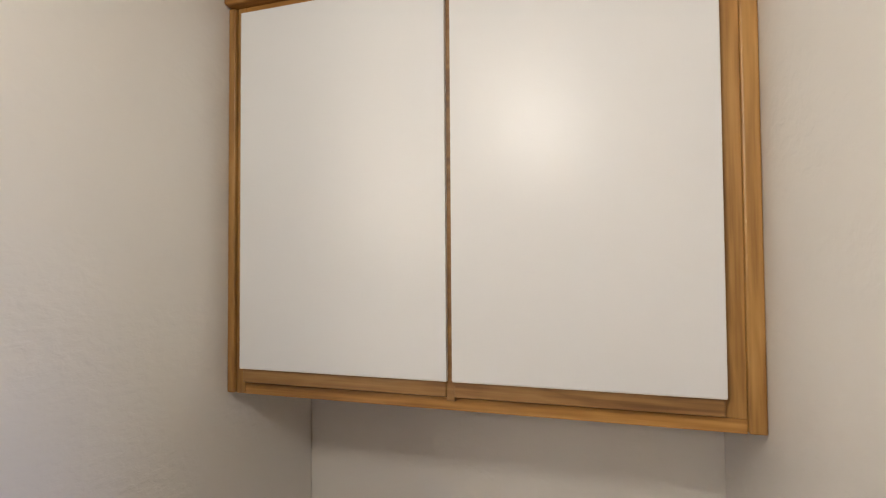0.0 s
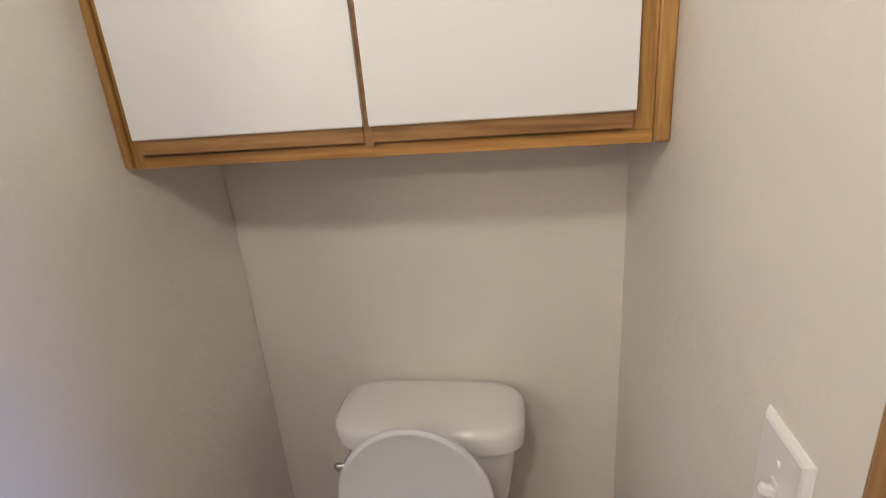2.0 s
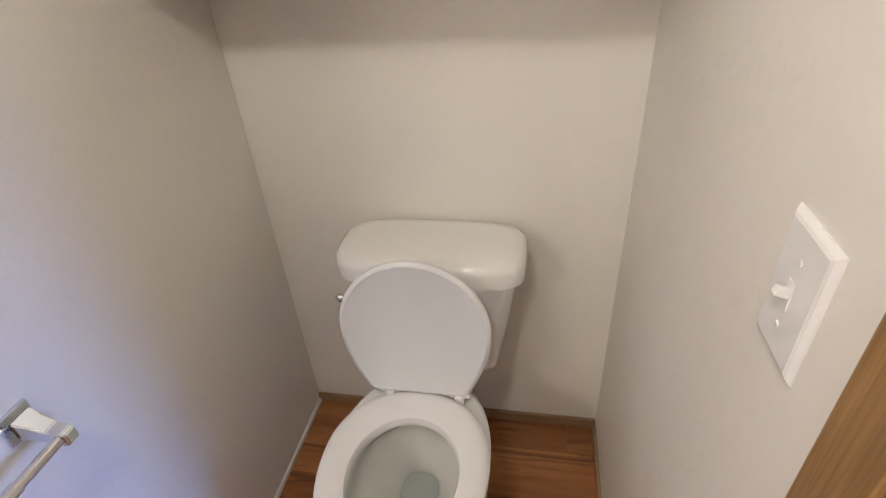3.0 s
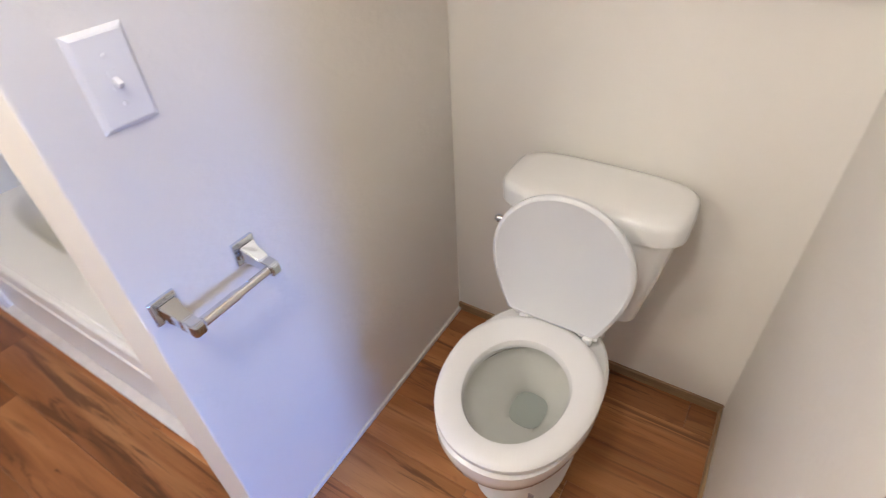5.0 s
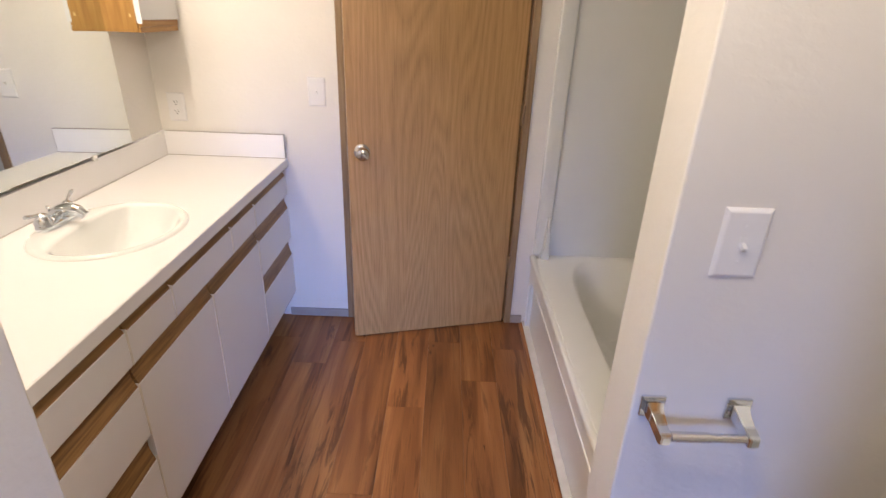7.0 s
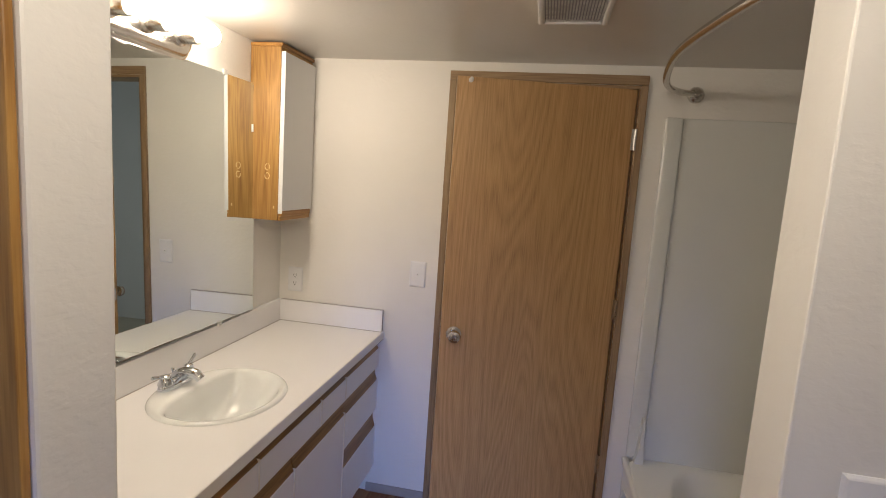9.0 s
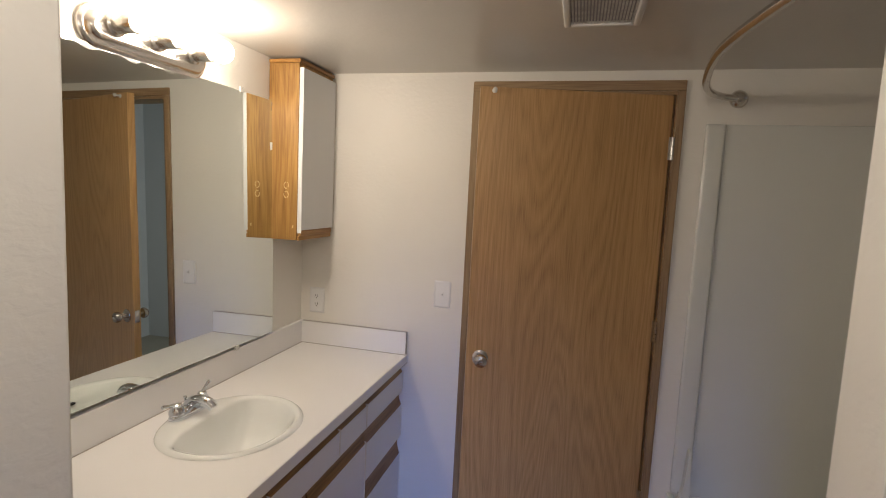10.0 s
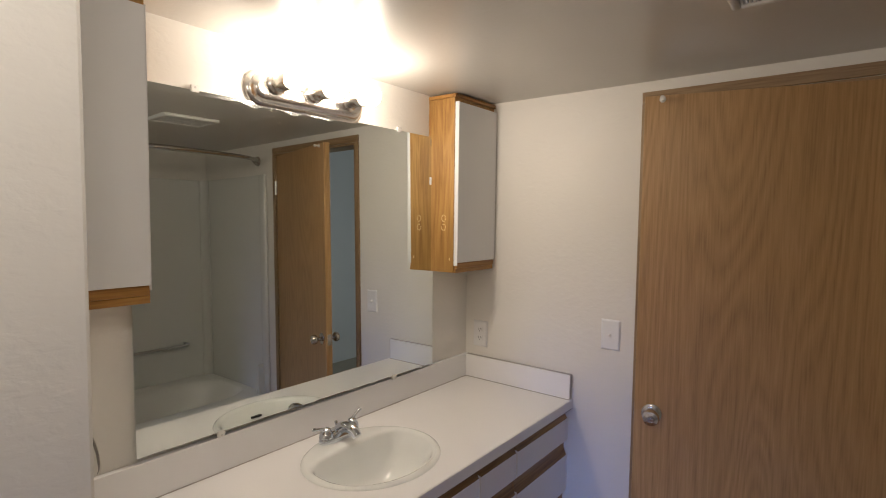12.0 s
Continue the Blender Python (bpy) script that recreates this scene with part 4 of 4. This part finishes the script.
# ---- mirror, lamp, corner cabinets ----
def mirror():
    x0, x1, z0, z1 = -1.258, -0.074, 0.942, 1.912
    m = thing("wall_mirror", ((x0 + x1) / 2, YS, z0), "large frameless wall mirror with worn lower edge", "mirror")
    rise = 0.006
    part("glass", prism(bmesh.new(), [(x0, YS + 0.0005, z0), (x1, YS + 0.0005, z0 + rise), (x1, YS + 0.0005, z1), (x0, YS + 0.0005, z1)], (0, 0.0055, 0)), M_MIRROR, m)
    rr = random.Random(3)
    bm = bmesh.new()
    x = x0 + 0.02
    while x < x1 - 0.03:
        w = rr.uniform(0.012, 0.05)
        h = rr.uniform(0.0008, 0.0032) * (1.0 if x < -0.45 else 0.35)
        zb = z0 + rise * (x - x0) / (x1 - x0)
        box(bm, x, x + w, YS + 0.0061, YS + 0.0064, zb, zb + h)
        x += w
    part("worn_edge", bm, M_SILVER, m, "dark blotches of lost silvering along the bottom")
    steps = 46
    low = []
    for k in range(steps + 1):
        u = k / steps
        wave = 0.5 + 0.22 * math.sin(31 * u) + 0.16 * math.sin(57 * u + 1) + 0.12 * rr.random()
        low.append((-0.86 + 0.66 * u, z1 - 0.002 - 0.020 * wave * math.sin(math.pi * u) ** 0.5))
    bm = prism(bmesh.new(), [Vector((x, YS + 0.0061, z)) for x, z in low] + [Vector((-0.20, YS + 0.0061, z1 - 0.001)), Vector((-0.86, YS + 0.0061, z1 - 0.001))], (0, 0.0003, 0))
    part("cloudy_edge", bm, M_CLOUD, m, "pale cloudy spots along the top under the lamp")
    for cx, cz in ((-0.245, z1), (-1.049, z1), (-0.30, z0 + rise * 0.81), (-1.02, z0 + rise * 0.2)):
        s = 1 if cz == z1 else -1
        c = part("clip", B(cx - 0.011, cx + 0.011, YS + 0.0006, YS + 0.0105, cz + s * 0.014, cz - s * 0.006, 0.002), M_CLIP, m, "clear plastic mirror clip")
        part("screw", lathe(bmesh.new(), [(0.003, 0), (0.0028, 0.001), (0.001, 0.0014)], (cx, YS + 0.0104, cz + s * 0.007), (0, 1, 0), 10), M_STEEL, c)
    # the sheet stands out a little at its foot and at its far end
    m.matrix_world = pose((x0 + x1) / 2, YS + 0.0157, z0, 0.6, 0, -0.45)


mirror()


def vanity_light():
    cx, cz, y0 = -0.625, 1.958, YS
    t = thing("vanity_light", (cx, y0, cz), "brushed-nickel three-bulb vanity light above the mirror, lit", "wall lamp")

    def track(g, y):
        return [Vector((cx + p.x, y, cz + p.y)) for p in [q for q in stadium(0.232 - g, 0.056 - g)]]

    def stadium(a, b_):
        pts = []
        for k in range(17):
            an = radians(-90 + 180 * k / 16)
            pts.append(Vector((a - b_ + b_ * math.cos(an), b_ * math.sin(an), 0)))
        for k in range(17):
            an = radians(90 + 180 * k / 16)
            pts.append(Vector((-(a - b_) + b_ * math.cos(an), b_ * math.sin(an), 0)))
        return pts
    rings = [track(0, y0 + 0.0005), track(0, y0 + 0.010), track(0.006, y0 + 0.016), track(0.012, y0 + 0.017), track(0.016, y0 + 0.026), track(0.024, y0 + 0.034), track(0.034, y0 + 0.036)]
    part("back_plate", loft(bmesh.new(), rings, True, True), M_NICKEL, t, smooth=True)
    for bx in BULBS:
        s = part("socket", lathe(bmesh.new(), [(0.033, 0), (0.032, 0.008), (0.0255, 0.013), (0.0255, 0.066), (0.023, 0.070)], (bx, y0 + 0.0362, cz + 0.014), (0, 1, 0), 22), M_NICKEL, t, smooth=True)
        bm = bmesh.new()
        bmesh.ops.create_uvsphere(bm, u_segments=24, v_segments=14, radius=0.035, matrix=Matrix.Translation((bx, y0 + 0.145, cz + 0.018)))
        b = part("globe_bulb", bm, M_GLOBE, s, "glowing white globe bulb", True)
        b.visible_shadow = False


vanity_light()


def corner_cabinet(x0, x1, z0, name_label, wear):
    """A narrow cabinet with one white door to the front."""
    z1, yb, yf = 2.078, YS + 0.002, YS + 0.138
    xm = (x0 + x1) / 2
    c = thing("wall_cabinet", (xm, YS, z0), name_label, "cabinet", "wall cabinets")
    part("body", B(x0, x1, yb, yf, z0, z1 - 0.016, 0.0015), M_OAK, c)
    part("top_moulding", B(x0 - (0.004 if wear else 0), x1 + (0.004 if wear else 0), yb, yf + 0.008, z1 - 0.0155, z1, 0.003), M_OAKX, c)
    d = part("door", B(x0 + 0.006, x1 - 0.006, yf + 0.001, yf + 0.019, z0 + 0.042, z1 - 0.035, 0.001), M_LAM, c, "white laminate door")
    ex = x1 - 0.0055 if wear else x0 + 0.0045
    part("edge_strip", B(ex, ex + 0.0012, yf + 0.0005, yf + 0.0195, z0 + 0.030, z1 - 0.033), M_LAM, d, "loose white edge strip")
    part("finger_pull", B(x0 + 0.006, x1 - 0.010, yf + 0.001, yf + 0.014, z0 + 0.018, z0 + 0.0415, 0.003), M_OAKX, d, "routed oak finger pull")
    part("bottom_rail", B(x0 + 0.004, x1 - 0.004, yf + 0.0005, yf + 0.010, z0 - 0.001, z0 + 0.0175, 0.002), M_OAKX, c)
    if wear:
        rr = random.Random(8)
        for dz in (0.225, 0.187):
            bm = bmesh.new()
            k0 = rr.randint(0, 20)
            for k in range(20):
                if (k + k0) % 20 in (3, 4, 11):
                    continue
                a0, a1, w = radians(18 * k), radians(18 * (k + 1)), rr.uniform(0.002, 0.0045)
                pts = [Vector((x1 + 0.0003, YS + 0.088 + r * math.cos(a), z0 + dz + 1.25 * r * math.sin(a))) for r, a in ((0.012, a0), (0.012, a1), (0.012 - w, a1), (0.012 - w, a0))]
                prism(bm, pts, (0.0006, 0, 0))
            part("adhesive_mark", bm, M_TAPE, c, "pale ring of leftover adhesive")
        part("adhesive_mark", B(x1 + 0.0003, x1 + 0.0008, YS + 0.118, YS + 0.124, z0 + 0.050, z0 + 0.062), M_TAPE, c, "pale scrap of adhesive")
        # solid dark strip drawn where the gap beside the mirror looks dark
        part("gap_strip", B(x1 + 0.0002, x1 + 0.003, YS + 0.0125, YS + 0.0165, z0 + 0.001, 1.905), M_SEAM_SHADE, c, "dark strip drawn in place of the gap along the mirror")
        part("bumper", B(x1 + 0.0002, x1 + 0.008, YS + 0.017, YS + 0.022, 1.712, 1.744, 0.002), M_PLATE, c, "small white plastic bumper")


corner_cabinet(XW + 0.002, -1.246, 1.346, "narrow oak wall cabinet with a white door beside the mirror", True)
corner_cabinet(-0.066, SX0 - 0.002, 1.369, "narrow oak wall cabinet with a white door by the wall end", False)


# ---- ceiling fixtures ----
def vent():
    x0, x1, y0, y1 = -0.940, -0.666, -1.356, -1.146
    v = thing("ceiling_vent", ((x0 + x1) / 2, (y0 + y1) / 2, ZC), "white exhaust fan cover with a dusty grille", "ceiling vent")
    w = 0.019

    def trap(xa, xb, ya, yb, name):
        part(name, B(xa, xb, ya, yb, ZC - 0.018, ZC - 0.0004, 0.006, 3), M_WHITE, v, smooth=True)
    trap(x0, x1, y0, y0 + w, "frame_bar")
    trap(x0, x1, y1 - w, y1, "frame_bar")
    trap(x0, x0 + w, y0 + w, y1 - w, "frame_bar")
    trap(x1 - w, x1, y0 + w, y1 - w, "frame_bar")
    part("backing", B(x0 + w, x1 - w, y0 + w, y1 - w, ZC - 0.006, ZC - 0.0005), M_STICK, v)
    y = y0 + w + 0.004
    while y < y1 - w - 0.004:
        part("slat", B(x0 + w, x1 - w, y, y + 0.0045, ZC - 0.013, ZC - 0.004), M_VENT, v)
        y += 0.0085


vent()


def ceiling_lamp():
    x, y = LAMP
    t = thing("ceiling_lamp", (x, y, ZC), "small round lit ceiling lamp", "ceiling lamp")
    part("canopy", lathe(bmesh.new(), [(0.085, 0), (0.085, 0.012), (0.075, 0.018), (0.02, 0.019)], (x, y, ZC - 0.0004), (0, 0, -1), 32), M_NICKEL, t, smooth=True)
    s = part("shade", lathe(bmesh.new(), [(0.072, 0.0185), (0.078, 0.045), (0.074, 0.080), (0.058, 0.112), (0.034, 0.130), (0.001, 0.137)], (x, y, ZC), (0, 0, -1), 32), M_SHADE, t, "glowing white glass shade", True)
    s.visible_shadow = False


ceiling_lamp()


# ---- oak jamb and added, unseen closet front beside the stub wall ----
def added_closet_front():
    y = SY - 0.04
    c = thing("added_closet_front", ((SX1 + XE) / 2, y, 0), "oak jamb at the wall end with an added, unseen closet front", "closet")
    part("jamb", B(SX1 + 0.0005, SX1 + 0.012, y - 0.05, SY - 0.006, 0.001, 2.02, 0.002), M_OAK, c)
    part("jamb", B(XE - 0.05, XE - 0.0005, y - 0.05, y, 0.001, 2.02, 0.002), M_OAK, c)
    part("head", B(SX1 + 0.0125, XE - 0.0505, y - 0.05, y, 1.97, 2.02, 0.002), M_OAKX, c)
    part("top_panel", B(SX1 + 0.0005, XE - 0.0005, y - 0.05, y - 0.002, 2.0205, ZC - 0.0005), M_WALL, c)
    # unseen door, added; white so that the chrome holder mirrors a pale surface
    d = part("door", B(SX1 + 0.014, XE - 0.0525, y - 0.045, y - 0.012, 0.012, 1.967, 0.002), M_LAM, c, "white laminate door")
    part("knob", lathe(bmesh.new(), [(0.012, 0), (0.009, 0.012), (0.016, 0.02), (0.016, 0.028), (0.001, 0.032)], (XE - 0.09, y - 0.0118, 0.95), (0, 1, 0), 18), M_NICKEL, d, smooth=True)


added_closet_front()


def peeling_strip():
    """A curled sliver of paint that hangs off the wall just over the end of the backsplash."""
    t = thing("peeling_strip", (0.012, YS, 0.937), "thin paint strip curling off the wall above the backsplash, its shadow drawn dark", "paint strip")
    line = bezier([(0.026, YS + 0.001, 1.048), (0.018, YS + 0.006, 1.024), (0.011, YS + 0.010, 0.990), (0.008, YS + 0.009, 0.955), (0.010, YS + 0.004, 0.938)], 5)
    # dark tube drawn for the shadow gap behind the lifted paint
    part("curl_shadow", tube(bmesh.new(), line, [0.0008 + 0.0026 * math.sin(math.pi * min(1, 0.15 + k / len(line))) for k in range(len(line))], 8), M_SEAM_SHADE, t, smooth=True)
    part("sliver", tube(bmesh.new(), [p + Vector((-0.004, 0.001, 0)) for p in line], 0.0011, 8), M_EDGE, t, "cream edge of the paint", True)


peeling_strip()


# ---- floor planks, each a piece ----
planks = thing("floor", (-0.4, -1.3, 0), "reddish-brown wood-look vinyl plank floor", "floor", kind="structure")
rnd = random.Random(5)
PW, PL = 0.152, 1.22
plank_mesh = {}


def plank(x0, x1, y0, y1):
    key = (round(x1 - x0, 4), round(y1 - y0, 4))
    if key not in plank_mesh:
        bm = B(-key[0] / 2 + 0.0003, key[0] / 2 - 0.0003, -key[1] / 2 + 0.00025, key[1] / 2 - 0.00025, -0.008, 0.0)
        bmesh.ops.bevel(bm, geom=[e for e in bm.edges if all(v.co.z > -0.001 for v in e.verts)], offset=0.0004, segments=1, affect="EDGES")
        me = bpy.data.meshes.new("plank")
        bm.to_mesh(me)
        bm.free()
        me.materials.append(M_PLANK)
        plank_mesh[key] = me
    ob = new("plank", plank_mesh[key])
    ob.parent = planks
    ob.location = Vector(((x0 + x1) / 2, (y0 + y1) / 2, 0)) - ORIGIN[planks]


fy0, fy1, fx0, fx1 = YS, -0.0001, XW, XE
y = fy0
while y < fy1 - 0.001:
    ye = min(y + PW, fy1)
    xe = fx1 + T if y > EY0 - 0.02 and ye < EY1 + 0.02 else fx1
    x = fx0 - rnd.uniform(0.1, PL - 0.15)
    while x < xe:
        a, c = max(x, fx0), min(x + PL, xe)
        if c - a > 0.003:
            plank(a, c, y, ye)
        x += PL
    y = ye
